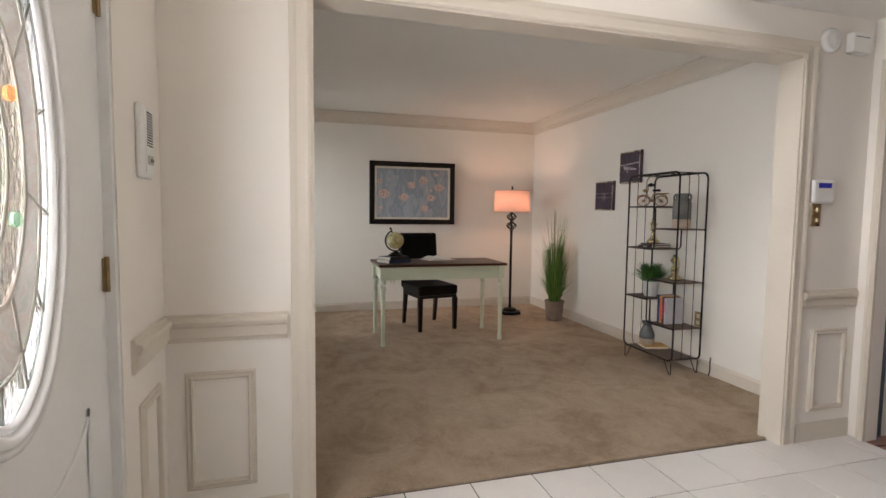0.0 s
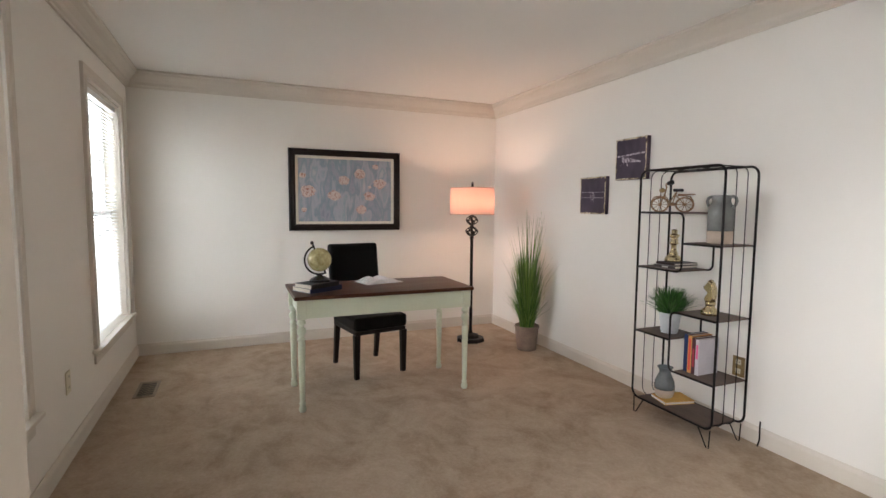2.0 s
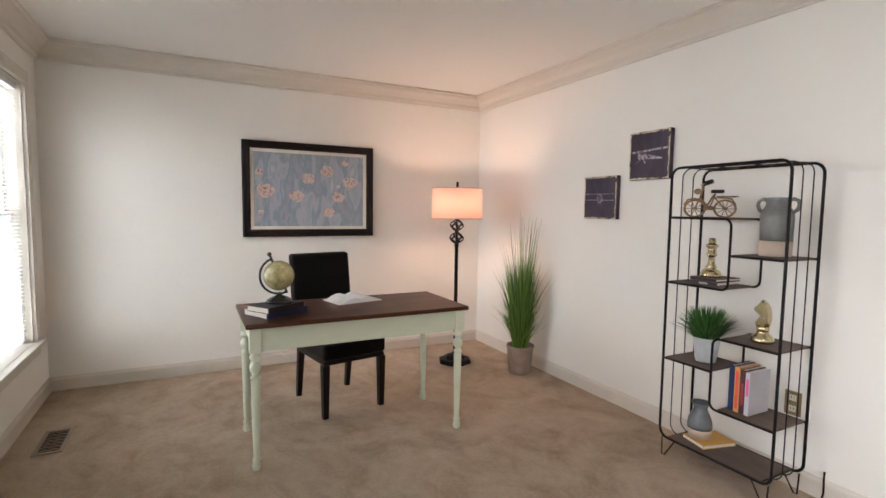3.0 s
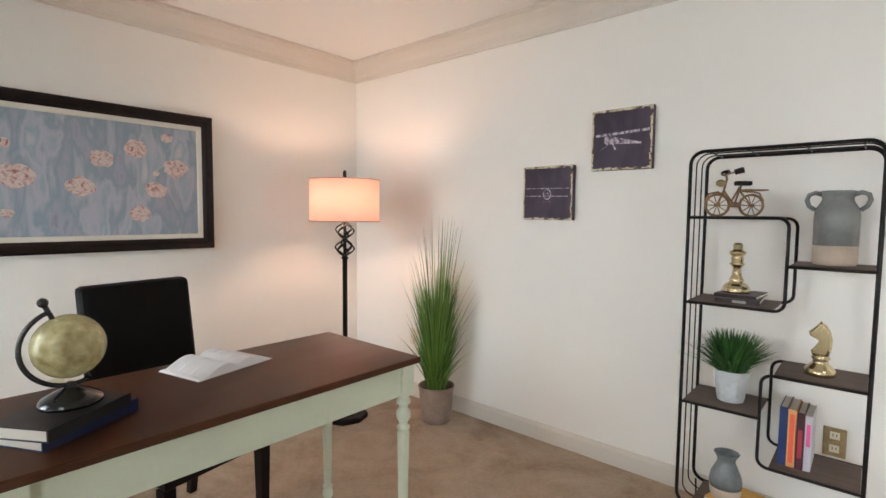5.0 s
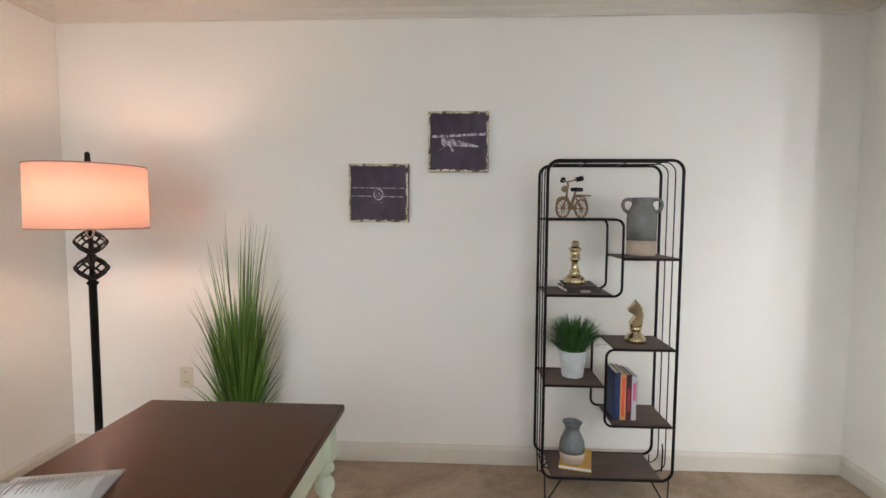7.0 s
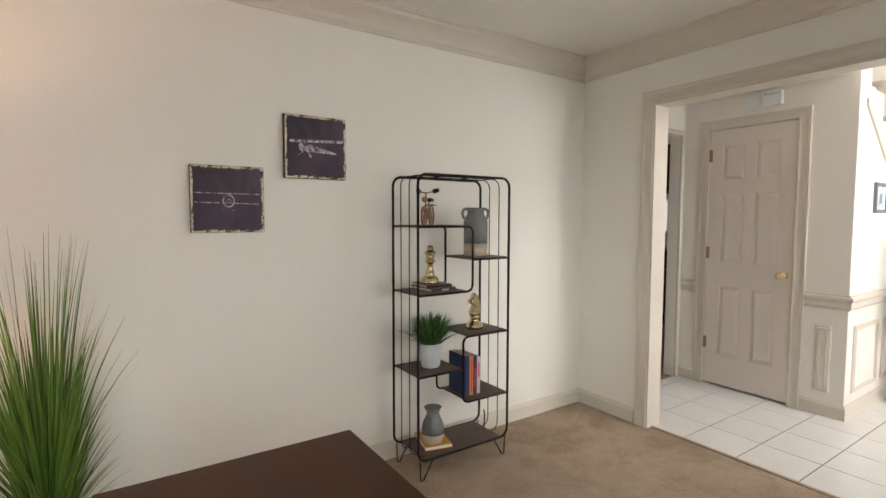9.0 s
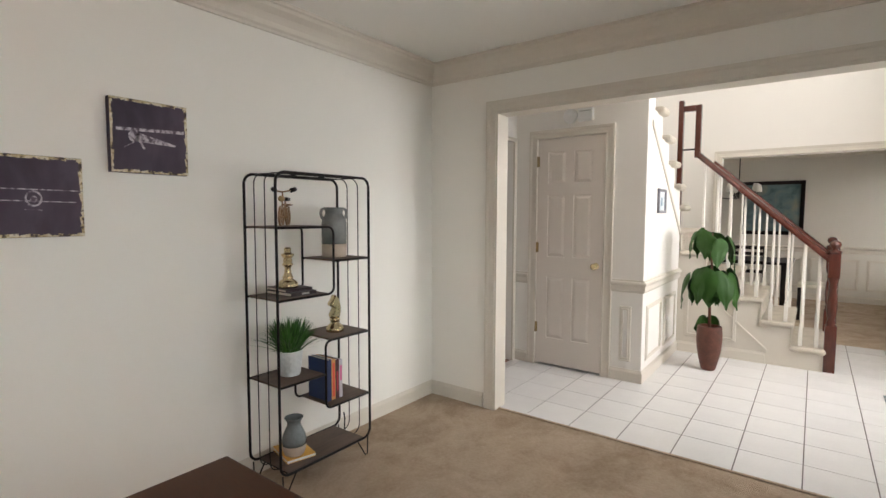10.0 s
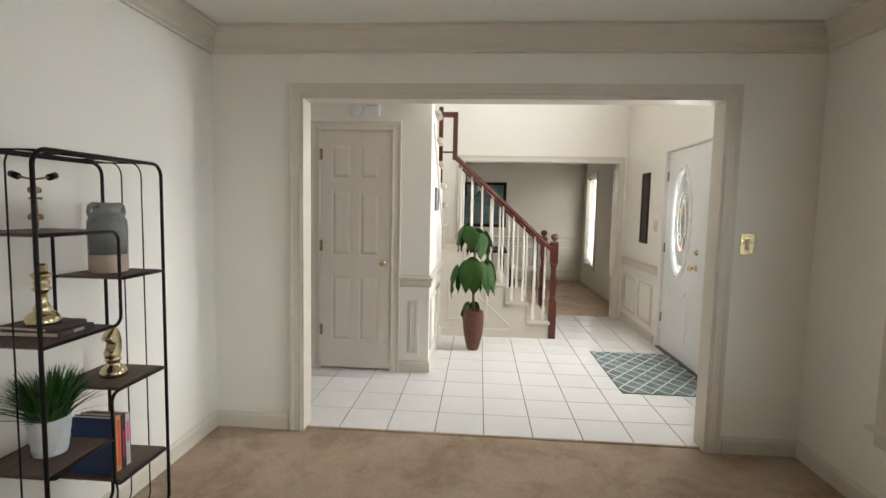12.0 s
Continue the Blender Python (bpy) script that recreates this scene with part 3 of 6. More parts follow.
    if knob_y is not None:
        knob(leaf, 0.0, knob_y, 0.93, (1, 0, 0))
        part("deadbolt", lathe(bmesh.new(), [(0.028, 0), (0.028, 0.006), (0.018, 0.012), (0.018, 0.02), (0.006, 0.022)], seg=18), BRASS, leaf, "brass deadbolt turn", at=pose(0.0, knob_y, 1.07, 0, 90, 0))
    for z in (0.33, 1.06, 1.79):
        hinge(leaf, pose(0.002, hinge_y, z, 0, 0, 90))
    return leaf


mid = 0.640
front_leaf(DY0 + 0.02, mid - 0.002, DY0 + 0.022, mid - 0.075, DOOR_OVALS[0])
front_leaf(mid + 0.002, DY1 - 0.02, DY1 - 0.022, None, DOOR_OVALS[1])
structure("front_door_frame", boxes((FXW - 0.15, DY0 + 0.001, 0, FXW - 0.004, DY0 + 0.018, 2.048), (FXW - 0.15, DY1 - 0.018, 0, FXW - 0.004, DY1 - 0.001, 2.048), (FXW - 0.15, DY0 + 0.018, 2.037, FXW - 0.004, DY1 - 0.018, 2.048)), FRONTDOOR, "white painted front door frame", "door frame")
structure("door_sill", boxes((FXW - 0.15, DY0 + 0.018, 0.0, FXW + 0.012, DY1 - 0.018, 0.018), bevel=0.003), MAHOGANY, "dark wooden front door sill", "door sill")


# ---- windows ----
def blind_window(name, x, y0, y1, z0, z1, out, tilt=17, label="tall white window with horizontal blinds"):
    """A double-hung window in a west wall whose inner face is x, with casing, stool, sashes and slatted blind."""
    w = tagged(new(name), label, "window", kind="structure")
    bm = bmesh.new()
    casing(bm, "x", x, 1, y0, y1, z1)
    for v in bm.verts:
        v.co.z = max(v.co.z, z0)
    part("window_frame", bm, TRIM, w)
    part("window_sill", boxes((x - 0.06, y0 - 0.11, z0 - 0.025, x + 0.045, y1 + 0.11, z0 - 0.002), bevel=0.005), TRIM, w)
    part("window_apron", boxes((x + 0.001, y0 - 0.085, z0 - 0.095, x + 0.014, y1 + 0.085, z0 - 0.026), bevel=0.003), TRIM, w)
    part("jamb", boxes((x - 0.158, y0 + 0.0005, z0, x - 0.001, y0 + 0.014, z1 - 0.001), (x - 0.158, y1 - 0.014, z0, x - 0.001, y1 - 0.0005, z1 - 0.001), (x - 0.158, y0 + 0.014, z1 - 0.014, x - 0.001, y1 - 0.014, z1 - 0.001)), TRIM, w)
    zm = (z0 + z1) / 2
    for k, (a, b) in enumerate(((z0 + 0.001, zm + 0.02), (zm - 0.02, z1 - 0.014))):
        xs = x - 0.105 - 0.03 * k
        ya, yb = y0 + 0.015, y1 - 0.015
        sash = part("sash", boxes((xs, ya, a, xs + 0.028, ya + 0.04, b), (xs, yb - 0.04, a, xs + 0.028, yb, b), (xs, ya + 0.04, a, xs + 0.028, yb - 0.04, a + 0.045), (xs, ya + 0.04, b - 0.04, xs + 0.028, yb - 0.04, b)), VINYL, w)
        c = (yb - ya - 0.08) / 3
        bm = bmesh.new()
        for i in (1, 2):
            box(bm, xs + 0.006, ya + 0.04 + c * i - 0.009, a + 0.045, xs + 0.022, ya + 0.04 + c * i + 0.009, b - 0.04)
        hm = (a + b) / 2
        for i in range(3):
            box(bm, xs + 0.007, ya + 0.04 + c * i + 0.009 * (i > 0), hm - 0.009, xs + 0.021, ya + 0.04 + c * (i + 1) - 0.009 * (i < 2), hm + 0.009)
        part("muntin", bm, VINYL, w)
        g = part("pane", boxes((xs + 0.012, ya + 0.041, a + 0.046, xs + 0.016, yb - 0.041, b - 0.041)), CLEAR, w)
        g.visible_shadow = False
    part("blind_headrail", boxes((x - 0.062, y0 + 0.018, z1 - 0.055, x - 0.022, y1 - 0.018, z1 - 0.016), bevel=0.004), VINYL, w)
    bm = bmesh.new()
    n = int((z1 - z0 - 0.09) / 0.024)
    for i in range(n):
        z = z0 + 0.03 + i * 0.024
        d, s = 0.0125 * math.cos(radians(tilt)), 0.0125 * math.sin(radians(tilt))
        q = [bm.verts.new(p) for p in ((x - 0.042 - d, y0 + 0.02, z + s), (x - 0.042 + d, y0 + 0.02, z - s), (x - 0.042 + d, y1 - 0.02, z - s), (x - 0.042 - d, y1 - 0.02, z + s))]
        bm.faces.new(q)
        q2 = [bm.verts.new(v.co + Vector((0, 0, 0.0016))) for v in q]
        bm.faces.new(q2[::-1])
    part("blind_slats", bm, SLAT, w, "white horizontal blind slats")
    bm = bmesh.new()
    for yy in (y0 + 0.16, (y0 + y1) / 2, y1 - 0.16):
        tube(bm, [(x - 0.042, yy, z0 + 0.02), (x - 0.042, yy, z1 - 0.05)], 0.0012, 4)
    part("blind_cord", bm, VINYL, w)
    return w


for i, (y0, y1) in enumerate(WIN):
    blind_window("window_%d" % (i + 1), XW, y0, y1, WZ0, WZ1, 1)

# ---- staircase ----
RISE, RUN, SY0, SY1 = 0.205, 0.235, -1.34, -0.320
UY, UZ, URUN, URISE = -0.530, 1.482, 0.257, 0.200      # upper flight's first tread
stair = thing("staircase", "carpeted staircase with white panelled side and turned balusters", "staircase")
for i in range(6):
    x0 = 0.745 + RUN * i
    part("step_body", boxes((x0, SY0 + 0.01, 0.0, (x0 + RUN) if i < 5 else 3.08, SY1 - 0.012, RISE * (i + 1) - 0.037)), TRIM, stair, "white painted stair side")


def carpet_tread(name, x0, x1, y0, y1, z, parent, th=0.05):
    return part(name, boxes((x0, y0, z - th, x1, y1, z), bevel=th * 0.45), STAIRCARPET, parent, "beige carpeted tread")


for i in range(6):
    x0 = 0.715 + RUN * i
    carpet_tread("tread", x0, x0 + RUN + 0.03 if i < 5 else 3.08, SY0 - 0.02, SY1 + 0.025, RISE * (i + 1), stair)
    if i:
        part("riser", boxes((0.733 + RUN * i, SY0, RISE * i, 0.744 + RUN * i, SY1 - 0.002, RISE * (i + 1) - 0.036)), STAIRCARPET, stair)
part("riser", boxes((0.733, SY0, 0.002, 0.744, SY1 - 0.002, RISE - 0.036)), STAIRCARPET, stair)
# upper flight: climbs north above the closet, its tread ends show past the wall
for i in range(7):
    y0, z = UY + URUN * i, UZ + URISE * i
    carpet_tread("tread", CWX - 0.052, FXE - 0.004, y0 - 0.05, y0 + 0.18, z, stair, 0.062)
bm = bmesh.new()
prof = [(SY1, -0.01), (SY1, UZ - 0.048)] + [p for i in range(6) for p in ((max(SY1 + 0.001, UY + URUN * i), UZ - 0.048 + URISE * i), (min(UY + URUN * (i + 1), CWY - 0.122), UZ - 0.048 + URISE * i))] + [(CWY - 0.122, -0.01)]
lo, hi = [[bm.verts.new((x, y, z)) for y, z in prof] for x in (CWX, CWX + 0.10)]
bm.faces.new(lo)
bm.faces.new(hi[::-1])
for i in range(len(prof)):
    bm.faces.new((lo[i], lo[(i + 1) % len(prof)], hi[(i + 1) % len(prof)], hi[i]))
structure("wall_stair", bm, FOYER_WALL, "white wall below the upper stair flight", "wall")
bm = bmesh.new()
sweep(bm, [(0, 0), (0.012, 0), (0.014, 0.03), (0.008, 0.045), (0, 0.045)], ((CWX, -0.3, 1.20), (CWX, CWY - 0.12, 2.10)), (((-1, 0, 0), (0, 0, 1)), ((-1, 0, 0), (0, 0, 1))))
structure("stair_string_trim", bm, TRIM, "white stringer trim along the stair wall", "trim")


def newel(x, y, base=0.0, top=1.165):
    h = top - base
    bm = boxes((x - 0.042, y - 0.042, base, x + 0.042, y + 0.042, base + 0.36 * h), (x - 0.042, y - 0.042, base + 0.72 * h, x + 0.042, y + 0.042, base + 0.90 * h), bevel=0.004)
    prof = [(0.040, 0.36), (0.030, 0.37), (0.038, 0.385), (0.026, 0.40), (0.034, 0.43), (0.040, 0.50), (0.036, 0.58), (0.026, 0.64), (0.034, 0.655), (0.026, 0.67), (0.036, 0.69), (0.040, 0.72)]
    lathe(bm, [(r, base + z * h) for r, z in prof], x, y, 20)
    lathe(bm, [(r, base + z * h) for r, z in [(0.046, 0.90), (0.050, 0.912), (0.046, 0.922), (0.022, 0.93), (0.020, 0.938), (0.036, 0.95), (0.043, 0.968), (0.038, 0.985), (0.020, 0.998), (0.004, 1.0)]], x, y, 20)
    return part("newel_post", bm, MAHOGANY, stair, "turned mahogany newel post")


NX, NY = 0.690, (-0.385, -1.28)
for y in NY:
    newel(NX, y)
HR = [(-0.03, -0.02), (0.03, -0.02), (0.034, 0.0), (0.024, 0.026), (0.0, 0.034), (-0.024, 0.026), (-0.034, 0.0)]
for y in NY:
    bm = bmesh.new()
    sweep(bm, HR, ((0.722, y, 0.990), (1.790, y, 1.965)), (((0, 1, 0), (-0.6, 0, 0.8)), ((0, 1, 0), (-0.6, 0, 0.8))))
    part("handrail", bm, MAHOGANY, stair, "polished mahogany handrail")
    if y > -1:
        part("gooseneck", boxes((1.774, y - 0.03, 1.945, 1.826, y + 0.03, 2.460), (1.826, y - 0.03, 2.405, 1.935, y + 0.03, 2.460), bevel=0.008), MAHOGANY, stair, "mahogany gooseneck of the handrail")
        part("landing_rail", boxes((1.826, y - 0.008, 2.022, 1.940, y + 0.008, 2.038)), BLACKWOOD, stair)
    for i in range(9):
        x = 0.785 + 0.1175 * i
        z0 = RISE * (int((x - 0.715) / RUN) + 1)
        z1 = 0.990 + (x - 0.722) * 0.913 - 0.02
        h = z1 - z0
        bm = boxes((x - 0.015, y - 0.015, z0, x + 0.015, y + 0.015, z0 + 0.16), bevel=0.002)
        lathe(bm, [(r, z0 + z) for r, z in [(0.015, 0.16), (0.010, 0.17), (0.014, 0.185), (0.009, 0.20), (0.013, 0.26), (0.012, 0.36), (0.009, h)]], x, y, 10)
        part("baluster", bm, BALUSTER, stair)
# post in which the gooseneck ends
part("newel_post", boxes((1.935, NY[0] - 0.03, 1.24, 1.982, NY[0] + 0.03, 2.515), bevel=0.006), MAHOGANY, stair)
# panel mouldings on the stair side
for a, b, z0, z1 in ((1.40, 1.85, 0.17, 0.63),):
    frame_panel("y", SY1 - 0.012, 1, a, b, z0, z1)
bm = run(bmesh.new(), BASE, (1.16, SY1 - 0.012, 0.004), (CWX, SY1 - 0.012, 0.004), (0, 1, 0))
structure("stair_baseboard", bm, TRIM, "white baseboard under the stair", "baseboard")
bm = bmesh.new()
sweep(bm, [(0, 0), (0.010, 0), (0.012, 0.03), (0, 0.035)], ((1.15, SY1 - 0.012, 0.11), (1.50, SY1 - 0.012, 0.43)), (((0, 1, 0), (0, 0, 1)), ((0, 1, 0), (0, 0, 1))))
structure("stair_side_trim", bm, TRIM, "slanted white trim on the stair side", "trim")

# ---- dining room seen through the far opening ----
structure("floor_dining", boxes((DXW, DYS, -0.01, 4.0, FYS - 0.07, 0.004)), CARPET, "beige carpet of the dining room", "carpet")
structure("ceiling_dining", boxes((DXW - 0.14, DYS - 0.14, H, 4.14, FYS - 0.142, H + 0.2)), CEIL, "off-white dining room ceiling", "ceiling")
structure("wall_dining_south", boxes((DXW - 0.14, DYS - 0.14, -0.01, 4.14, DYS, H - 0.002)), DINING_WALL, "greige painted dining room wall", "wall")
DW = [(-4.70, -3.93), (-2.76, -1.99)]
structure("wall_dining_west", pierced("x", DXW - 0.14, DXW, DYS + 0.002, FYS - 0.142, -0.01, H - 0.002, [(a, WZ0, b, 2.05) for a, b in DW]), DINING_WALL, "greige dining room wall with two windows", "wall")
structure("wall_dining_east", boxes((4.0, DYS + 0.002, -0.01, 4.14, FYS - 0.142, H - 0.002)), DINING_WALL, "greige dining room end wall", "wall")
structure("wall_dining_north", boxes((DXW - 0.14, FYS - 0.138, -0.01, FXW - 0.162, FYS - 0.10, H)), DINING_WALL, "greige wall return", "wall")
for i, (a, b) in enumerate(DW):
    blind_window("window_%d" % (i + 3), DXW, a, b, WZ0, 2.05, 1, label="white dining room window with blinds")
bm = bmesh.new()
for a, b, o in (((DXW, DYS, zc), (4.0, DYS, zc), (0, 1, 0)), ((DXW, DYS, zc), (DXW, FYS - 0.14, zc), (1, 0, 0))):
    run(bm, CROWN, a, b, o, cut=(1, 0))
structure("dining_crown", bm, TRIM, "cream crown moulding of the dining room", "moulding")
bm = bmesh.new()
run(bm, RAIL, (DXW, DYS, 0.78), (4.0, DYS, 0.78), (0, 1, 0))
run(bm, BASE, (DXW, DYS, 0.004), (4.0, DYS, 0.004), (0, 1, 0))
structure("dining_chair_rail", bm, TRIM, "cream chair rail and baseboard in the dining room", "trim")
for k in range(4):
    frame_panel("y", DYS, 1, -0.46 + 0.72 * k, 0.16 + 0.72 * k, 0.2, 0.68)

# ---- hall beyond the doorway ----
structure("floor_kitchen", boxes((FXE + 0.0, -2.2, -0.01, 6.4, 1.95, 0.004)), WOODFLOOR, "red-brown wooden floor beyond the doorway", "floor")
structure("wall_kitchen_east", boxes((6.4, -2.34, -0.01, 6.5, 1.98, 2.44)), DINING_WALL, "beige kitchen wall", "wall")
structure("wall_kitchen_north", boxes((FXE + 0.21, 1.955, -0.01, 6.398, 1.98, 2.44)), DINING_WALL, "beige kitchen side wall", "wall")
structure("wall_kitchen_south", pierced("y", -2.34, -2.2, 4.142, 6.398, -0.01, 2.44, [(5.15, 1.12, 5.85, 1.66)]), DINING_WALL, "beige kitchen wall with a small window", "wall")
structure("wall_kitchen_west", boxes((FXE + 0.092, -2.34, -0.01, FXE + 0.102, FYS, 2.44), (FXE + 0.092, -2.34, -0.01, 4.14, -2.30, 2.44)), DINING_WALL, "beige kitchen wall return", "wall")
structure("ceiling_kitchen", boxes((FXE + 0.092, -2.34, 2.442, 6.5, 1.98, 2.6)), CEIL, "kitchen ceiling", "ceiling")
kw = tagged(new("window_kitchen"), "small bright kitchen window with white bars", "window", kind="structure")
part("window_frame", boxes((5.15, -2.26, 1.121, 5.18, -2.22, 1.659), (5.82, -2.26, 1.121, 5.849, -2.22, 1.659), (5.18, -2.26, 1.121, 5.82, -2.22, 1.15), (5.18, -2.26, 1.63, 5.82, -2.22, 1.659)), VINYL, kw)
for k in range(3):
    part("muntin", boxes((5.33 + 0.16 * k, -2.25, 1.15, 5.345 + 0.16 * k, -2.23, 1.63)), VINYL, kw)
structure("backdrop_kitchen", boxes((4.6, -2.72, 0.6, 6.4, -2.70, 2.2)), glow("kitchen_daylight", (0.95, 0.98, 1.0), 0.9), "bright daylight outside the kitchen window", "backdrop")


# ---- the study's furniture ----
def turned_leg(name, x, y, h, parent, mat):
    prof = [(0.017, 0.0), (0.022, 0.008), (0.024, 0.022), (0.020, 0.038), (0.014, 0.044), (0.021, 0.052), (0.021, 0.060), (0.015, 0.066), (0.017, 0.10), (0.020, 0.25), (0.0235, h - 0.165), (0.024, h - 0.15), (0.016, h - 0.142), (0.025, h - 0.135), (0.025, h - 0.126), (0.016, h - 0.118), (0.017, h - 0.108), (0.027, h - 0.092), (0.029, h - 0.076), (0.026, h - 0.062), (0.016, h - 0.052), (0.018, h - 0.040), (0.028, h - 0.032), (0.028, h - 0.020), (0.020, h - 0.012), (0.026, h)]
    return part(name, lathe(bmesh.new(), prof, x, y, 20), mat, parent)


desk = thing("writing_desk", "mint-painted writing desk with dark walnut top", "desk", pose(1.389, 4.729, 0.004))
DWX, DDY = 0.625, 0.298
bm = bmesh.new()
box(bm, -DWX, -DDY, 0.737, DWX, DDY, 0.761, bevel=0.006)
part("desktop", bm, DESKTOP, desk, "dark walnut stained desktop")
for s in (-1, 1):
    part("apron", boxes((-DWX + 0.07, s * 0.248 - 0.009, 0.612, DWX - 0.07, s * 0.248 + 0.009, 0.7368), bevel=0.002), MINT, desk)
    part("apron", boxes((s * 0.572 - 0.009, -0.226, 0.612, s * 0.572 + 0.009, 0.226, 0.7368), bevel=0.002), MINT, desk)
for sx in (-1, 1):
    for sy in (-1, 1):
        turned_leg("leg", sx * 0.578, sy * 0.248, 0.612, desk, MINT)
        part("leg_block", boxes((sx * 0.578 - 0.029, sy * 0.248 - 0.029, 0.612, sx * 0.578 + 0.029, sy * 0.248 + 0.029, 0.7369), bevel=0.002), MINT, desk)

# parsons chair, turned a little, its back to the painting
chair = thing("dining_chair", "black leather parsons chair with dark wood legs", "chair", pose(1.430, 5.205, 0.004, 0, 0, 10.5))
part("seat", boxes((-0.225, -0.255, 0.375, 0.225, 0.215, 0.478), bevel=0.022), LEATHER, chair)
part("seat_rail", boxes((-0.215, -0.245, 0.345, 0.215, 0.22, 0.374), bevel=0.004), BLACKWOOD, chair)
bm = bmesh.new()
box(bm, -0.222, 0.205, 0.40, 0.222, 0.275, 1.005, bevel=0.02)
for v in bm.verts:
    v.co.y += 0.09 * max(0, v.co.z - 0.45) ** 1.3 / 0.5
    v.co.z += 0.012 * math.cos(v.co.x * 6)
part("backrest", bm, LEATHER, chair)
for sx in (-1, 1):
    bm = bmesh.new()
    for (z0, z1, a, b) in ((0.0, 0.346, 0.017, 0.023),):
        v = [bm.verts.new((sx * 0.202 + i * r, -0.225 + j * r, z)) for z, r in ((z0, a), (z1, b)) for i, j in ((-1, -1), (1, -1), (1, 1), (-1, 1))]
        for q in ((3, 2, 1, 0), (4, 5, 6, 7), (0, 1, 5, 4), (1, 2, 6, 5), (2, 3, 7, 6), (3, 0, 4, 7)):
            bm.faces.new([v[i] for i in q])
    part("leg", bm, BLACKWOOD, chair)
    bm = bmesh.new()
    v = [bm.verts.new((sx * 0.188 + i * r, y + j * r, z)) for z, r, y in ((0.0, 0.016, 0.255), (0.40, 0.022, 0.20)) for i, j in ((-1, -1), (1, -1), (1, 1), (-1, 1))]
    for q in ((3, 2, 1, 0), (4, 5, 6, 7), (0, 1, 5, 4), (1, 2, 6, 5), (2, 3, 7, 6), (3, 0, 4, 7)):
        bm.faces.new([v[i] for i in q])
    part("leg", bm, BLACKWOOD, chair)

# floor lamp
SHADE = bpy.data.materials.new("lamp_shade_fabric")
SHADE.use_nodes = True
nt = SHADE.node_tree
b = nt.nodes["Principled BSDF"]
b.inputs["Base Color"].default_value, b.inputs["Roughness"].default_value = (0.86, 0.72, 0.62, 1), 0.9
tr, mx = nt.nodes.new("ShaderNodeBsdfTranslucent"), nt.nodes.new("ShaderNodeMixShader")
wv = nt.nodes.new("ShaderNodeTexNoise")
wv.inputs["Scale"].default_value = 180
cr = nt.nodes.new("ShaderNodeValToRGB")
cr.color_ramp.elements[0].color, cr.color_ramp.elements[1].color = (0.80, 0.62, 0.56, 1), (0.84, 0.66, 0.59, 1)
nt.links.new(wv.outputs[0], cr.inputs[0])
nt.links.new(cr.outputs[0], tr.inputs[0])
mx.inputs[0].default_value = 0.80
nt.links.new(b.outputs[0], mx.inputs[1])
nt.links.new(tr.outputs[0], mx.inputs[2])
nt.links.new(mx.outputs[0], nt.nodes["Material Output"].inputs[0])
lamp = thing("floor_lamp", "black iron floor lamp with glowing drum shade", "lamp", pose(2.585, 5.648, 0.004))
part("base", lathe(bmesh.new(), [(0.142, 0), (0.145, 0.012), (0.142, 0.03), (0.13, 0.036), (0.085, 0.036), (0.082, 0.062), (0.06, 0.07), (0.02, 0.08)], seg=8, smooth=False), IRON, lamp, "black octagonal stepped base")
part("pole", lathe(bmesh.new(), [(0.02, 0.07), (0.02, 0.10), (0.0155, 0.105), (0.0155, 1.02), (0.024, 1.03), (0.014, 1.042), (0.012, 1.05)], seg=16), IRON, lamp)
for z0, r in ((1.045, 0.060), (1.155, 0.058)):
    hh = 0.098
    for s in (-1, 1):
        for k in range(5):
            part("cage_bar", tube(bmesh.new(), [((0.010 + (r - 0.010) * math.sin(math.pi * t / 14)) * math.cos(2 * math.pi * k / 5 + s * 1.9 * t / 14), (0.010 + (r - 0.010) * math.sin(math.pi * t / 14)) * math.sin(2 * math.pi * k / 5 + s * 1.9 * t / 14), z0 + hh * t / 14) for t in range(15)], 0.0046, 6), IRON, lamp)
part("stem", lathe(bmesh.new(), [(0.010, 1.04), (0.010, 1.135), (0.020, 1.145), (0.010, 1.155), (0.008, 1.25), (0.014, 1.26), (0.016, 1.31), (0.006, 1.315), (0.0045, 1.53)], seg=12), IRON, lamp)
bm = bmesh.new()
for r in (0.216, 0.2135):
    lo = [bm.verts.new((r * math.cos(2 * math.pi * i / 48), r * math.sin(2 * math.pi * i / 48), 1.262)) for i in range(48)]
    hi = [bm.verts.new((r * 0.985 * math.cos(2 * math.pi * i / 48), r * 0.985 * math.sin(2 * math.pi * i / 48), 1.518)) for i in range(48)]
    for i in range(48):
        bm.faces.new((lo[i], lo[(i + 1) % 48], hi[(i + 1) % 48], hi[i])).smooth = True
    if r > 0.215:
        outer = lo, hi
    else:
        for a, c in zip(outer, (lo, hi)):
            for i in range(48):
                bm.faces.new((a[i], a[(i + 1) % 48], c[(i + 1) % 48], c[i]))
part("shade", bm, SHADE, lamp, "peach glowing fabric drum shade")
SHADETRIM = material("shade_trim", (0.45, 0.30, 0.22), 0.8)
for z, r in ((1.262, 0.2165), (1.518, 0.213)):
    part("shade_ring", tube(bmesh.new(), [(r * math.cos(2 * math.pi * i / 40), r * math.sin(2 * math.pi * i / 40), z) for i in range(40)], 0.0028, 5, closed=True), SHADETRIM, lamp, "brown edge binding of the shade")
for k in range(3):
    part("shade_spoke", tube(bmesh.new(), [(0, 0, 1.510), (0.211 * math.cos(2.1 * k), 0.211 * math.sin(2.1 * k), 1.515)], 0.002, 5), IRON, lamp)
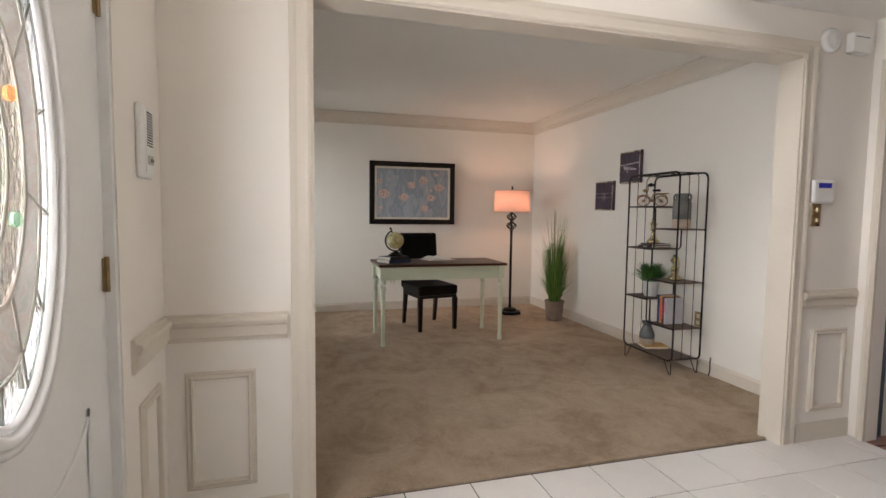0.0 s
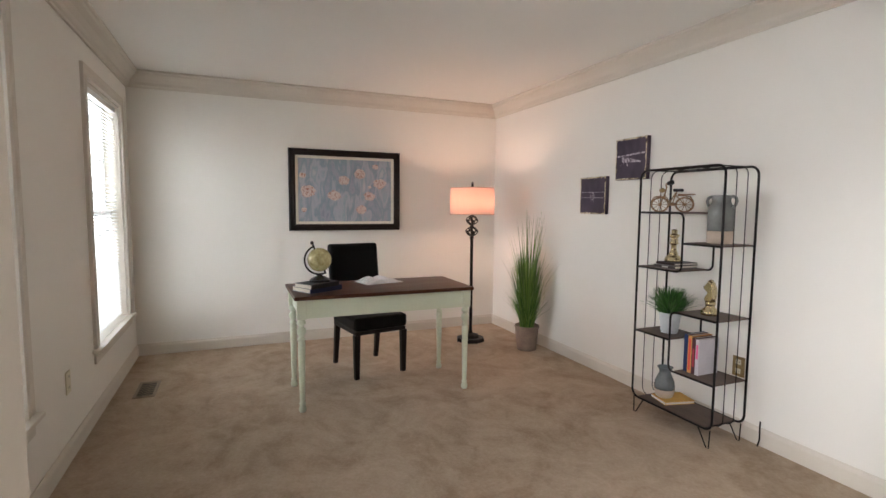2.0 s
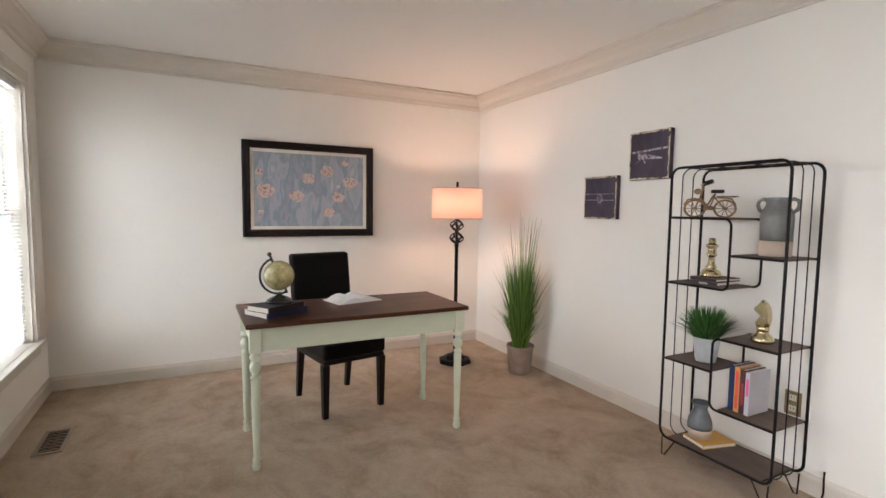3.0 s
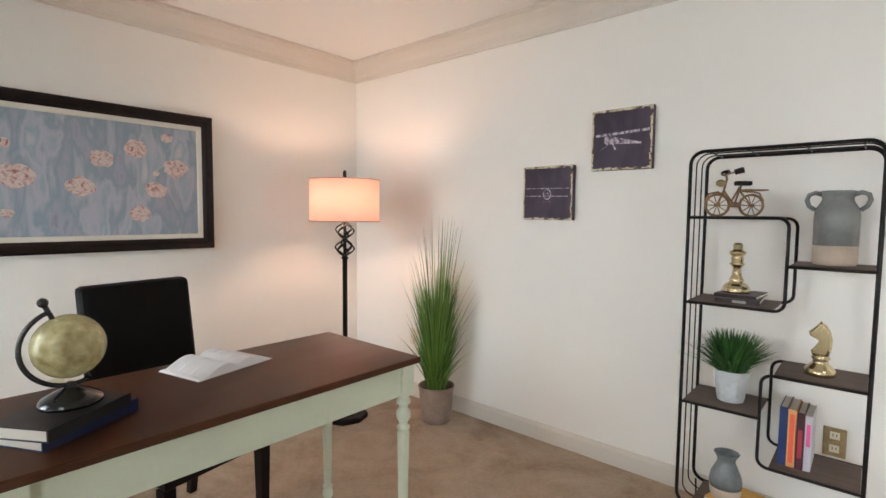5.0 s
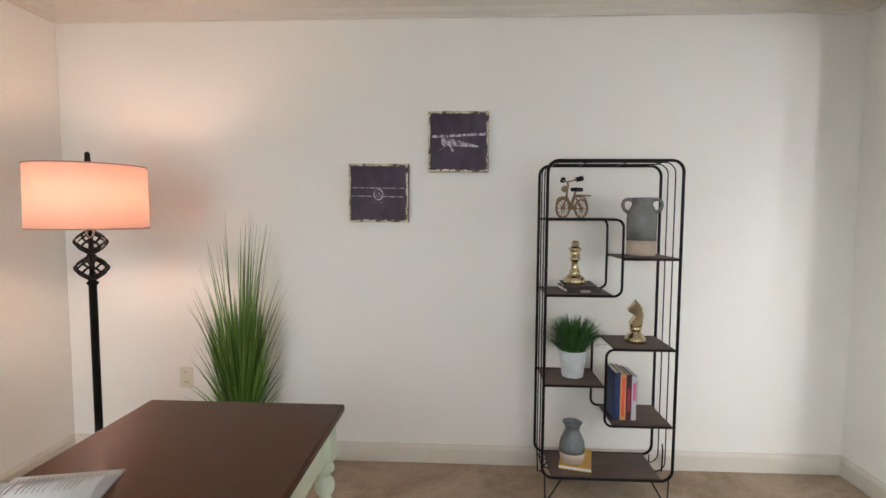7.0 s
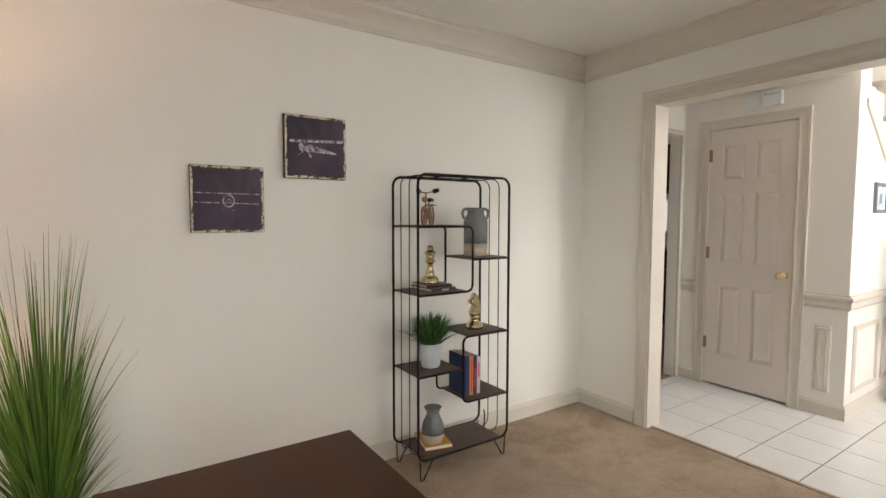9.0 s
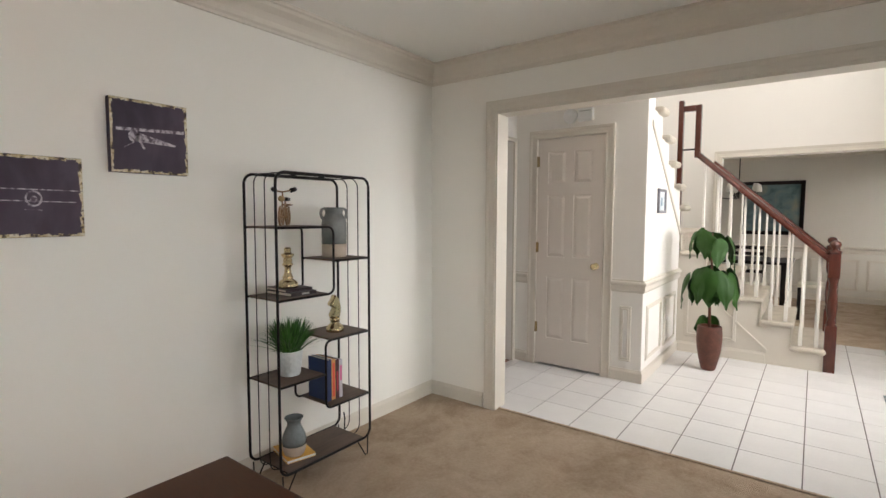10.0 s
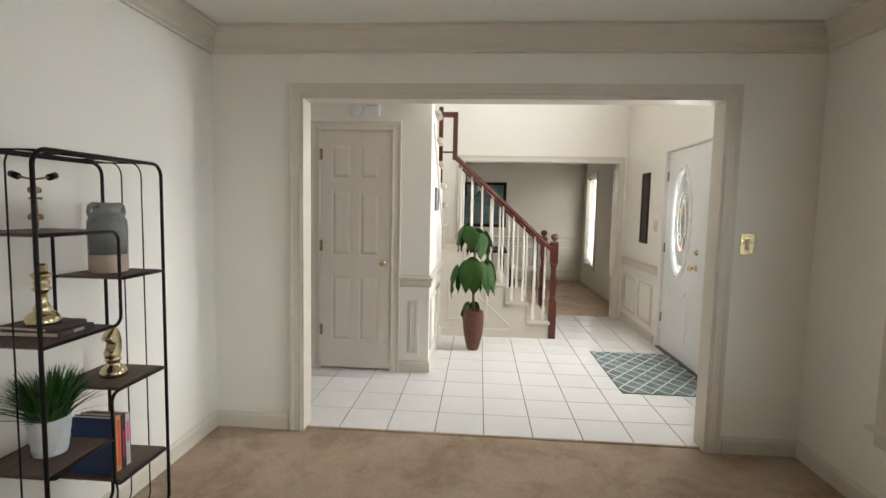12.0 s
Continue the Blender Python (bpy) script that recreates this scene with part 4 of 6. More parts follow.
part("finial", lathe(bmesh.new(), [(0.006, 1.522), (0.012, 1.53), (0.010, 1.572), (0.004, 1.578)], seg=12), IRON, lamp)


# ---- grasses ----
def leaf_material(name, c0, c1):
    m = material(name, c1, 0.5, vary=0.15, scale=10, fine=60, bump=0.02)
    nt = m.node_tree
    g = nt.nodes.new("ShaderNodeNewGeometry")
    r = nt.nodes.new("ShaderNodeValToRGB")
    r.color_ramp.elements[0].color, r.color_ramp.elements[1].color = (*c0, 1), (*c1, 1)
    nt.links.new(g.outputs["Random Per Island"], r.inputs[0])
    nt.links.new(r.outputs[0], nt.nodes["Principled BSDF"].inputs["Base Color"])
    return m


GRASS = leaf_material("grass_blade", (0.018, 0.075, 0.006), (0.17, 0.30, 0.05))
GRASS2 = leaf_material("potted_grass_blade", (0.008, 0.045, 0.008), (0.06, 0.18, 0.03))


def blades(bm, rng, n, base_r, z0, hmin, hmax, spread, width, power=1.0, xmax=None, droop=0.35):
    for k in range(n):
        t, r = rng.uniform(0, 2 * math.pi), base_r * math.sqrt(rng.random())
        h = hmin + (hmax - hmin) * rng.random() ** power
        lean = spread * rng.uniform(0.25, 1) * (1.15 - 0.75 * (h - hmin) / (hmax - hmin + 1e-6))
        d = Vector((math.cos(t), math.sin(t), 0))
        side = Vector((-d.y, d.x, 0))
        side.rotate(Euler((0, 0, rng.uniform(-1, 1))))
        prev = None
        for i in range(7):
            s = i / 6
            p = d * (r + lean * s ** 1.7) + Vector((0, 0, z0 + h * (s - droop * lean * s ** 3)))
            if xmax is not None and p.x > xmax:
                p.x = xmax
            w = width * (1 - s ** 2.2) * 0.5 + 0.0004
            a, b = bm.verts.new(p - side * w), bm.verts.new(p + side * w)
            if prev:
                bm.faces.new((prev[0], prev[1], b, a)).smooth = True
            prev = a, b
    return bm


rng = random.Random(4)
POTPAPER = material("brown_paper_pot", (0.30, 0.22, 0.17), 0.85, vary=0.15, scale=14, fine=120, bump=0.4, depth=0.004)
SOIL = material("dark_soil", (0.03, 0.022, 0.015), 0.95, vary=0.3, fine=200, bump=0.6)
plant = thing("potted_grass", "tall artificial grass plant in brown paper-look pot", "plant", pose(2.950, 5.190, 0.004))
bm = bmesh.new()
seg = 28
prof = [(0.088, 0), (0.094, 0.03), (0.102, 0.12), (0.108, 0.20), (0.116, 0.222), (0.112, 0.232), (0.100, 0.225), (0.098, 0.18)]
lathe(bm, prof, seg=seg)
for v in bm.verts:
    k = 1 + 0.035 * noise.noise((v.co.x * 22, v.co.y * 22, v.co.z * 9))
    v.co.x *= k
    v.co.y *= k
part("pot", bm, POTPAPER, plant)
part("soil", lathe(bmesh.new(), [(0.095, 0.184), (0.05, 0.192), (0.002, 0.195)], seg=20), SOIL, plant)
bm = blades(bmesh.new(), rng, 420, 0.060, 0.185, 0.24, 0.78, 0.215, 0.0105, 1.0, xmax=0.185)
blades(bm, rng, 120, 0.05, 0.185, 0.66, 1.17, 0.27, 0.0080, 1.2, xmax=0.185)
part("grass_blades", bm, GRASS, plant, "long thin bright green blades")

# ---- étagère against the east wall ----
shelf = thing("etagere_shelf", "black iron étagère with weathered wooden shelves", "shelf", pose(0, 0, 0.004))
SXF, SXR, SA, SB, SBOT, STOP = 2.832, 3.090, 3.121, 3.714, 0.108, 1.570


def loop(x, r=0.007, a=SA, b=SB, z0=SBOT, z1=STOP, c=0.05):
    pts = []
    for cy, cz, t0 in ((b - c, z1 - c, 0), (a + c, z1 - c, 90), (a + c, z0 + c, 180), (b - c, z0 + c, 270)):
        pts += [(x, y, z) for y, z in arc(cy, cz, c, t0, t0 + 90, 6)]
    return tube(bmesh.new(), pts, r, 8, closed=True)


for x in (SXF, SXR):
    part("frame", loop(x), IRON, shelf)
for k in (1, 2):
    x = SXF + (SXR - SXF) * k / 3
    part("side_wire", loop(x, 0.0028), IRON, shelf)
bm = bmesh.new()
for y in (SA + 0.06, SA + 0.22, SA + 0.40, SB - 0.06):
    part("cross_bar", tube(bmesh.new(), [(SXF, y, STOP), (SXR, y, STOP)], 0.003, 6), IRON, shelf)
for z in (SBOT,):
    for y in (SA + 0.05, SB - 0.05):
        part("cross_bar", tube(bmesh.new(), [(SXF, y, z), (SXR, y, z)], 0.005, 6), IRON, shelf)
YM1, YM2 = 3.374, 3.434
for x in (SXF, SXR):
    c = 0.035
    pts = [(SB, 1.308)] + arc(YM1 + c, 1.308 - c, c, 90, 180, 5) + arc(YM1 + c, 0.962 + c, c, 180, 270, 5) + [(SB, 0.962)]
    part("shelf_loop", tube(bmesh.new(), [(x, y, z) for y, z in pts], 0.006, 8), IRON, shelf)
    pts = [(SA, 0.718)] + arc(YM2 - c, 0.718 - c, c, 90, 0, 5) + arc(YM2 - c, 0.361 + c, c, 0, -90, 5) + [(SA, 0.361)]
    part("shelf_loop", tube(bmesh.new(), [(x, y, z) for y, z in pts], 0.006, 8), IRON, shelf)
    for z, a, b in ((1.131, SA, YM1), (0.545, YM2, SB)):
        part("shelf_bar", tube(bmesh.new(), [(x, a, z), (x, b, z)], 0.006, 8), IRON, shelf)
for z, a, b in ((1.312, YM1 + 0.03, SB), (0.966, YM1 + 0.03, SB), (1.135, SA, YM1), (0.722, SA, YM2 - 0.03), (0.549, YM2, SB), (0.365, SA, YM2 - 0.03), (0.112, SA + 0.04, SB - 0.04)):
    part("shelf_board", boxes((SXF + 0.008, a + 0.008, z - 0.008, SXR - 0.008, b - 0.008, z + 0.003), bevel=0.002), SHELFWOOD, shelf, "weathered brown wooden board")
for y, s in ((SA + 0.045, 1), (SB - 0.045, -1)):
    for x in (SXF + 0.005, SXR - 0.005):
        bm = bmesh.new()
        tube(bm, [(x, y + s * 0.05, SBOT), (x, y - 0.012 * s, 0.004), (x, y - 0.028 * s, 0.004), (x, y - s * 0.032, SBOT)], 0.0038, 6)
        part("hairpin_leg", bm, IRON, shelf)

# things on the shelves (front of the shelf looks to -x)
jug = thing("milk_jug", "two-handled grey glazed milk jug with bare base", "vase", pose(2.973, 3.247, 1.1425))
GLAZE = material("grey_glaze", (0.185, 0.19, 0.18), 0.2, vary=0.12, scale=12, fine=60, bump=0.05, coat=0.4)
BISQUE = material("bare_clay", (0.50, 0.40, 0.31), 0.7, vary=0.06, scale=20, fine=150, bump=0.1)
part("base", lathe(bmesh.new(), [(0.062, 0.0), (0.067, 0.006), (0.068, 0.072)], seg=28), BISQUE, jug, "unglazed beige clay base")
part("body", lathe(bmesh.new(), [(0.0682, 0.0722), (0.069, 0.18), (0.066, 0.205), (0.052, 0.228), (0.047, 0.240), (0.050, 0.258), (0.055, 0.268), (0.052, 0.272), (0.044, 0.262), (0.042, 0.235)], seg=28), GLAZE, jug)
for s in (-1, 1):
    part("handle", tube(bmesh.new(), [(0, s * y, z) for y, z in ((0.046, 0.258), (0.066, 0.266), (0.086, 0.258), (0.092, 0.238), (0.084, 0.216), (0.066, 0.202))], 0.0085, 8), GLAZE, jug)

COPPER = material("copper_wire", (0.33, 0.20, 0.11), 0.35, metal=0.9, vary=0.2, scale=30)
bike = thing("bicycle_figurine", "small copper wire bicycle figurine", "figurine", pose(2.958, 3.577, 1.3195, 0, 0, 42) @ Matrix.Diagonal((1.2, 1.35, 1.2, 1)))


def wheel(y, r):
    w = part("wheel", tube(bmesh.new(), [(0, y + r * math.cos(2 * math.pi * i / 28), r + r * math.sin(2 * math.pi * i / 28)) for i in range(28)], 0.0042, 6, closed=True), COPPER, bike)
    bm = bmesh.new()
    for k in range(5):
        t = math.pi * k / 5
        tube(bm, [(0, y - r * math.cos(t), r - r * math.sin(t)), (0, y + r * math.cos(t), r + r * math.sin(t))], 0.0016, 5)
    lathe(bm, [(0.009, r - 0.004), (0.009, r + 0.004)], 0, y, 10)
    part("spokes", bm, COPPER, w)
    return w


wheel(0.052, 0.036)
wheel(-0.052, 0.036)
bm = bmesh.new()
for p in ([(0, 0.052, 0.036), (0, 0.034, 0.085), (0, 0.026, 0.125), (0, 0.030, 0.140)], [(0, 0.034, 0.085), (0, 0.0, 0.038), (0, -0.018, 0.104)], [(0, 0.0, 0.038), (0, -0.052, 0.036), (0, -0.012, 0.088)], [(0, 0.036, 0.074), (0, 0.01, 0.048), (0, -0.014, 0.098)], [(0, 0.09, 0.05), (0, 0.078, 0.074), (0, 0.052, 0.080), (0, 0.03, 0.07)], [(0, -0.088, 0.052), (0, -0.074, 0.078), (0, -0.05, 0.082), (0, -0.022, 0.084)], [(0.012, -0.022, 0.088), (0.012, -0.085, 0.088), (-0.012, -0.085, 0.088), (-0.012, -0.022, 0.088)]):
    tube(bm, p, 0.0034, 6)
part("frame", bm, COPPER, bike)
part("handlebar", tube(bmesh.new(), [(-0.034, 0.016, 0.146), (-0.02, 0.028, 0.142), (0, 0.030, 0.138), (0.02, 0.028, 0.142), (0.034, 0.016, 0.146)], 0.003, 6), COPPER, bike)
for s in (-1, 1):
    part("grip", tube(bmesh.new(), [(s * 0.032, 0.020, 0.145), (s * 0.046, 0.000, 0.152)], 0.0095, 8), BLACKWOOD, bike)
part("headlamp", lathe(bmesh.new(), [(0.004, 0.098), (0.013, 0.104), (0.014, 0.114), (0.006, 0.122)], 0, 0.044, 14), OLDBRASS, bike, "dark brass headlamp")
part("crank", lathe(bmesh.new(), [(0.016, 0.030), (0.018, 0.036), (0.016, 0.044), (0.006, 0.048)], 0, 0.0, 14), COPPER, bike)
part("carrier", boxes((-0.014, -0.095, 0.086, 0.014, -0.040, 0.091), bevel=0.001), COPPER, bike)
part("saddle", boxes((-0.014, -0.046, 0.103, 0.014, -0.002, 0.118), bevel=0.004), BLACKWOOD, bike, "black saddle")

bishop = thing("chess_queen_figurine", "large polished brass chess piece", "figurine", pose(2.968, 3.557, 1.0068))
part("body", lathe(bmesh.new(), [(0.050, 0), (0.052, 0.006), (0.049, 0.022), (0.040, 0.034), (0.024, 0.044), (0.028, 0.052), (0.022, 0.060), (0.017, 0.075), (0.015, 0.10), (0.024, 0.112), (0.029, 0.118), (0.021, 0.124), (0.023, 0.140), (0.019, 0.146), (0.030, 0.160), (0.032, 0.168), (0.022, 0.172), (0.017, 0.178), (0.018, 0.196), (0.012, 0.203)], seg=28), BRASS, bishop)

PAGES = material("book_pages", (0.78, 0.72, 0.62), 0.9, vary=0.08, scale=4, fine=500, stretch=(0.05, 0.05, 4), bump=0.3)


def book(name, w, d, t, colour, label, m, group="", spine=None):
    """A closed book lying flat: spine along -x, width w along x, depth d along y."""
    bk = thing(name, label, "book", m, group)
    cov = material("book_cover", colour, 0.45, vary=0.06, scale=12, fine=160, bump=0.1)
    part("page_block", boxes((0.004, 0.003, 0.003, w - 0.004, d - 0.003, t - 0.003)), PAGES, bk, "cream page block")
    bm = boxes((0, 0, 0, w, d, 0.0028), (0, 0, t - 0.0028, w, d, t), (-0.002, 0, 0, 0.0035, d, t), bevel=0.0008)
    part("cover", bm, cov, bk)
    if spine:
        sc, a, b = spine
        bm = boxes((-0.0026, d * a, t * 0.22, -0.0016, d * b, t * 0.78))
        part("spine_lettering", bm, material("spine_print", sc, 0.5), bk, "printed spine band")
    return bk


book("book", 0.20, 0.155, 0.018, (0.03, 0.018, 0.016), "dark brown hardback lying flat", pose(2.873, 3.457, 0.9735, 0, 0, 3), "shelf book stack", ((0.4, 0.38, 0.34), 0.3, 0.6))
book("book", 0.18, 0.150, 0.0145, (0.035, 0.016, 0.015), "dark maroon hardback lying flat", pose(2.886, 3.472, 0.9920, 0, 0, -4), "shelf book stack")

SMALLPOT = material("embossed_white_pot", (0.56, 0.58, 0.58), 0.55, vary=0.06, scale=20, fine=90, bump=0.1)
pot = thing("potted_grass", "small green grass plant in embossed white pot", "plant", pose(2.963, 3.557, 0.5565))
bm = bmesh.new()
seg, nz = 64, 26
rings = []
for j in range(nz + 1):
    z = 0.128 * j / nz
    r = 0.048 + 0.016 * j / nz
    ring = []
    for i in range(seg):
        t = 2 * math.pi * i / seg
        e = max(abs(math.sin(8 * t / 2 + z * 95)), abs(math.sin(8 * t / 2 - z * 95)))
        rr = r + (0.0022 if e > 0.9 else 0.0) * (0.06 < j / nz < 0.90)
        ring.append(bm.verts.new((rr * math.cos(t), rr * math.sin(t), z)))
    rings.append(ring)
for r in (0.058, 0.054):
    rings.append([bm.verts.new((r * math.cos(2 * math.pi * i / seg), r * math.sin(2 * math.pi * i / seg), 0.128 if r > 0.055 else 0.10)) for i in range(seg)])
for a, c in zip(rings, rings[1:]):
    for i in range(seg):
        bm.faces.new((a[i], a[(i + 1) % seg], c[(i + 1) % seg], c[i])).smooth = True
bm.faces.new(rings[0][::-1])
bm.faces.new(rings[-1])
part("pot", bm, SMALLPOT, pot)
bm = blades(bmesh.new(), rng, 520, 0.048, 0.10, 0.09, 0.20, 0.175, 0.0085, 0.7, xmax=0.12, droop=1.0)
part("grass_blades", bm, GRASS2, pot, "short green blades")

# knight
knight = thing("chess_knight_figurine", "polished brass chess knight", "figurine", pose(2.953, 3.267, 0.7295))
part("base", lathe(bmesh.new(), [(0.047, 0), (0.050, 0.006), (0.048, 0.020), (0.040, 0.032), (0.026, 0.044), (0.024, 0.056), (0.030, 0.064), (0.026, 0.074), (0.020, 0.078)], seg=28), BRASS, knight)
outline = [(-0.024, 0.072), (0.026, 0.072), (0.032, 0.088), (0.020, 0.104), (0.006, 0.120), (0.010, 0.134), (0.022, 0.138), (0.036, 0.146), (0.042, 0.158), (0.034, 0.166), (0.022, 0.178), (0.012, 0.192), (0.004, 0.204), (-0.002, 0.196), (-0.014, 0.188), (-0.026, 0.166), (-0.033, 0.135), (-0.032, 0.10)]
bm = bmesh.new()
n = len(outline)
cyz = Vector((sum(p[0] for p in outline) / n, sum(p[1] for p in outline) / n))
ringv = []
for x, k in ((-0.021, 0.72), (-0.016, 0.92), (0.0, 1.0), (0.016, 0.92), (0.021, 0.72)):
    ringv.append([bm.verts.new((x, cyz.x + (p[0] - cyz.x) * k, cyz.y + (p[1] - cyz.y) * (0.5 + k / 2))) for p in outline])
for a, c in zip(ringv, ringv[1:]):
    for i in range(n):
        bm.faces.new((a[i], a[(i + 1) % n], c[(i + 1) % n], c[i])).smooth = True
bm.faces.new(ringv[0])
bm.faces.new(ringv[-1][::-1])
part("head", bm, BRASS, knight)

# upright books
UP = [((0.012, 0.030, 0.11), 0.026, 0.225, "dark blue hardback standing upright", None), ((0.60, 0.30, 0.10), 0.026, 0.222, "orange hardback with red lettered spine", ((0.70, 0.10, 0.05), 0.08, 0.92)), ((0.06, 0.015, 0.022), 0.024, 0.215, "dark burgundy hardback standing upright", ((0.35, 0.03, 0.05), 0.2, 0.7)), ((0.52, 0.50, 0.54), 0.022, 0.210, "pale grey hardback with pink lettering", ((0.70, 0.10, 0.28), 0.45, 0.85))]
y = 3.376
for c, t, h, lab, sp in UP:
    book("book", 0.16, h, t, c, lab, Matrix.Translation((2.89, y, 0.3725)) @ Matrix(((1, 0, 0, 0), (0, 0, -1, 0), (0, 1, 0, 0), (0, 0, 0, 1))), "upright shelf books", sp)
    y -= t + 0.0015
# vase on a flat book
book("book", 0.20, 0.15, 0.020, (0.62, 0.34, 0.06), "orange and white paperback lying flat", pose(2.873, 3.477, 0.1195, 0, 0, -14), "", ((0.75, 0.74, 0.70), 0.0, 1.0))
vase = thing("ceramic_vase", "blue-grey glazed vase with bare clay base", "vase", pose(2.943, 3.555, 0.1400))
part("base", lathe(bmesh.new(), [(0.042, 0), (0.050, 0.006), (0.058, 0.030), (0.061, 0.056)], seg=28), BISQUE, vase, "unglazed clay base")
part("body", lathe(bmesh.new(), [(0.0611, 0.0562), (0.062, 0.075), (0.057, 0.105), (0.044, 0.135), (0.035, 0.155), (0.034, 0.168), (0.042, 0.186), (0.048, 0.195), (0.044, 0.196), (0.032, 0.175), (0.029, 0.15)], seg=28), material("blue_grey_glaze", (0.15, 0.17, 0.172), 0.2, vary=0.15, scale=10, fine=50, coat=0.5), vase)

# ---- things on the desk ----
DZ = 0.7655
book("book", 0.20, 0.26, 0.034, (0.012, 0.022, 0.075), "thick navy blue hardback", pose(1.104, 4.645, DZ, 0, 0, 118), "desk book stack")
book("book", 0.165, 0.238, 0.030, (0.012, 0.010, 0.010), "black hardback with cream pages", pose(1.077, 4.610, DZ + 0.0345, 0, 0, 123), "desk book stack")
globe = thing("desk_globe", "small cream desk globe on a black stand", "globe", pose(0.954, 4.637, DZ + 0.065))
GLOBEMAT = material("globe_map", (0.60, 0.55, 0.29), 0.25, vary=0.05, scale=26, fine=60, bump=0.02, tint=(0.30, 0.24, 0.09))
BLACKGLOSS = material("black_lacquer", (0.010, 0.010, 0.012), 0.2, vary=0.1, coat=0.3)
part("stand", lathe(bmesh.new(), [(0.068, 0), (0.070, 0.006), (0.064, 0.016), (0.044, 0.028), (0.024, 0.036), (0.015, 0.041), (0.013, 0.046), (0.016, 0.050), (0.008, 0.054)], seg=24), BLACKGLOSS, globe)
gc = Vector((0, 0, 0.145))
bm = bmesh.new()
tl = radians(-23)
tube(bm, [gc + Vector((-(0.098) * math.sin(math.pi * i / 20 + 0.0) * math.cos(tl) + 0.098 * math.cos(math.pi * i / 20) * math.sin(tl), 0, 0.098 * math.cos(math.pi * i / 20) * math.cos(tl) + 0.098 * math.sin(math.pi * i / 20) * math.sin(tl))) for i in range(21)], 0.006, 8)
ax = Vector((math.sin(tl), 0, math.cos(tl)))
tube(bm, [gc + ax * 0.079, gc + ax * 0.116], 0.006, 8)
tube(bm, [gc - ax * 0.079, gc - ax * 0.104], 0.006, 8)
part("meridian_arm", bm, BLACKGLOSS, globe)
bm = bmesh.new()
bmesh.ops.create_uvsphere(bm, u_segments=14, v_segments=10, radius=0.012)
part("finial", bm, BLACKGLOSS, globe, at=Matrix.Translation(gc + ax * 0.124))
bm = bmesh.new()
bmesh.ops.create_uvsphere(bm, u_segments=32, v_segments=20, radius=0.079)
for f in bm.faces:
    f.smooth = True
part("ball", bm, GLOBEMAT, globe, "cream antique map globe", at=Matrix.Translation(gc))

ob_ = thing("open_book", "open paperback book with blank-looking white pages", "book", pose(1.434, 4.887, DZ, 0, 0, 13))
PAPER = material("printed_page", (0.84, 0.82, 0.80), 0.8, vary=0.02, scale=3, fine=260, stretch=(1, 12, 1), bump=0.02)
INK = material("page_print", (0.60, 0.59, 0.57), 0.85)
for s in (-1, 1):
    bm = bmesh.new()
    top, bot = [], []
    for i in range(13):
        u = i / 12
        z = 0.004 + 0.033 * math.sin(math.pi * min(1, u * 1.15 + 0.06)) ** 0.8 * (1 - 0.55 * u) + 0.004 * (1 - u)
        top.append([bm.verts.new((s * 0.148 * u, yy, z)) for yy in (-0.105, 0.105)])
        bot.append([bm.verts.new((s * 0.150 * u, yy, 0.0015)) for yy in (-0.105, 0.105)])
    for i in range(12):
        bm.faces.new((top[i][0], top[i + 1][0], top[i + 1][1], top[i][1])).smooth = True
        bm.faces.new((bot[i][0], bot[i][1], bot[i + 1][1], bot[i + 1][0]))
        for k in (0, 1):
            bm.faces.new((bot[i][k], bot[i + 1][k], top[i + 1][k], top[i][k]))
    bm.faces.new((bot[-1][0], bot[-1][1], top[-1][1], top[-1][0]))
    curve = [(a.co.x, a.co.z + 0.0007) for a, _ in top]
    page = part("open_page", bm, PAPER, ob_)
    bm = bmesh.new()
    for k in range(19):
        yy = 0.086 - 0.0092 * k
        ends = (2, 11) if k not in (5, 12, 18) else ((2, 7) if s < 0 else (5, 11))
        for i in range(*ends):
            (xa, za), (xb, zb) = curve[i], curve[i + 1]
            bm.faces.new([bm.verts.new(p) for p in ((xa, yy, za), (xb, yy, zb), (xb, yy + 0.0032, zb), (xa, yy + 0.0032, za))])
    part("printed_lines", bm, INK, page, "grey lines of print")["kind"] = "stuff"
part("cover", boxes((-0.152, -0.107, 0.0, 0.152, 0.107, 0.0014)), material("paperback_cover", (0.55, 0.53, 0.50), 0.5), ob_)


# ---- pictures ----
def rail_frame(bm, x0, x1, z0, z1, prof):
    """A mitred frame in the plane y = 0 that stands out towards -y."""
    pts, inn = [(x0, z0), (x1, z0), (x1, z1), (x0, z1)], [(1, 1), (-1, 1), (-1, -1), (1, -1)]
    for i in range(4):
        j = (i + 1) % 4
        sweep(bm, prof, ((pts[i][0], 0, pts[i][1]), (pts[j][0], 0, pts[j][1])), (((0, -1, 0), (inn[i][0], 0, inn[i][1])), ((0, -1, 0), (inn[j][0], 0, inn[j][1]))))
    return bm


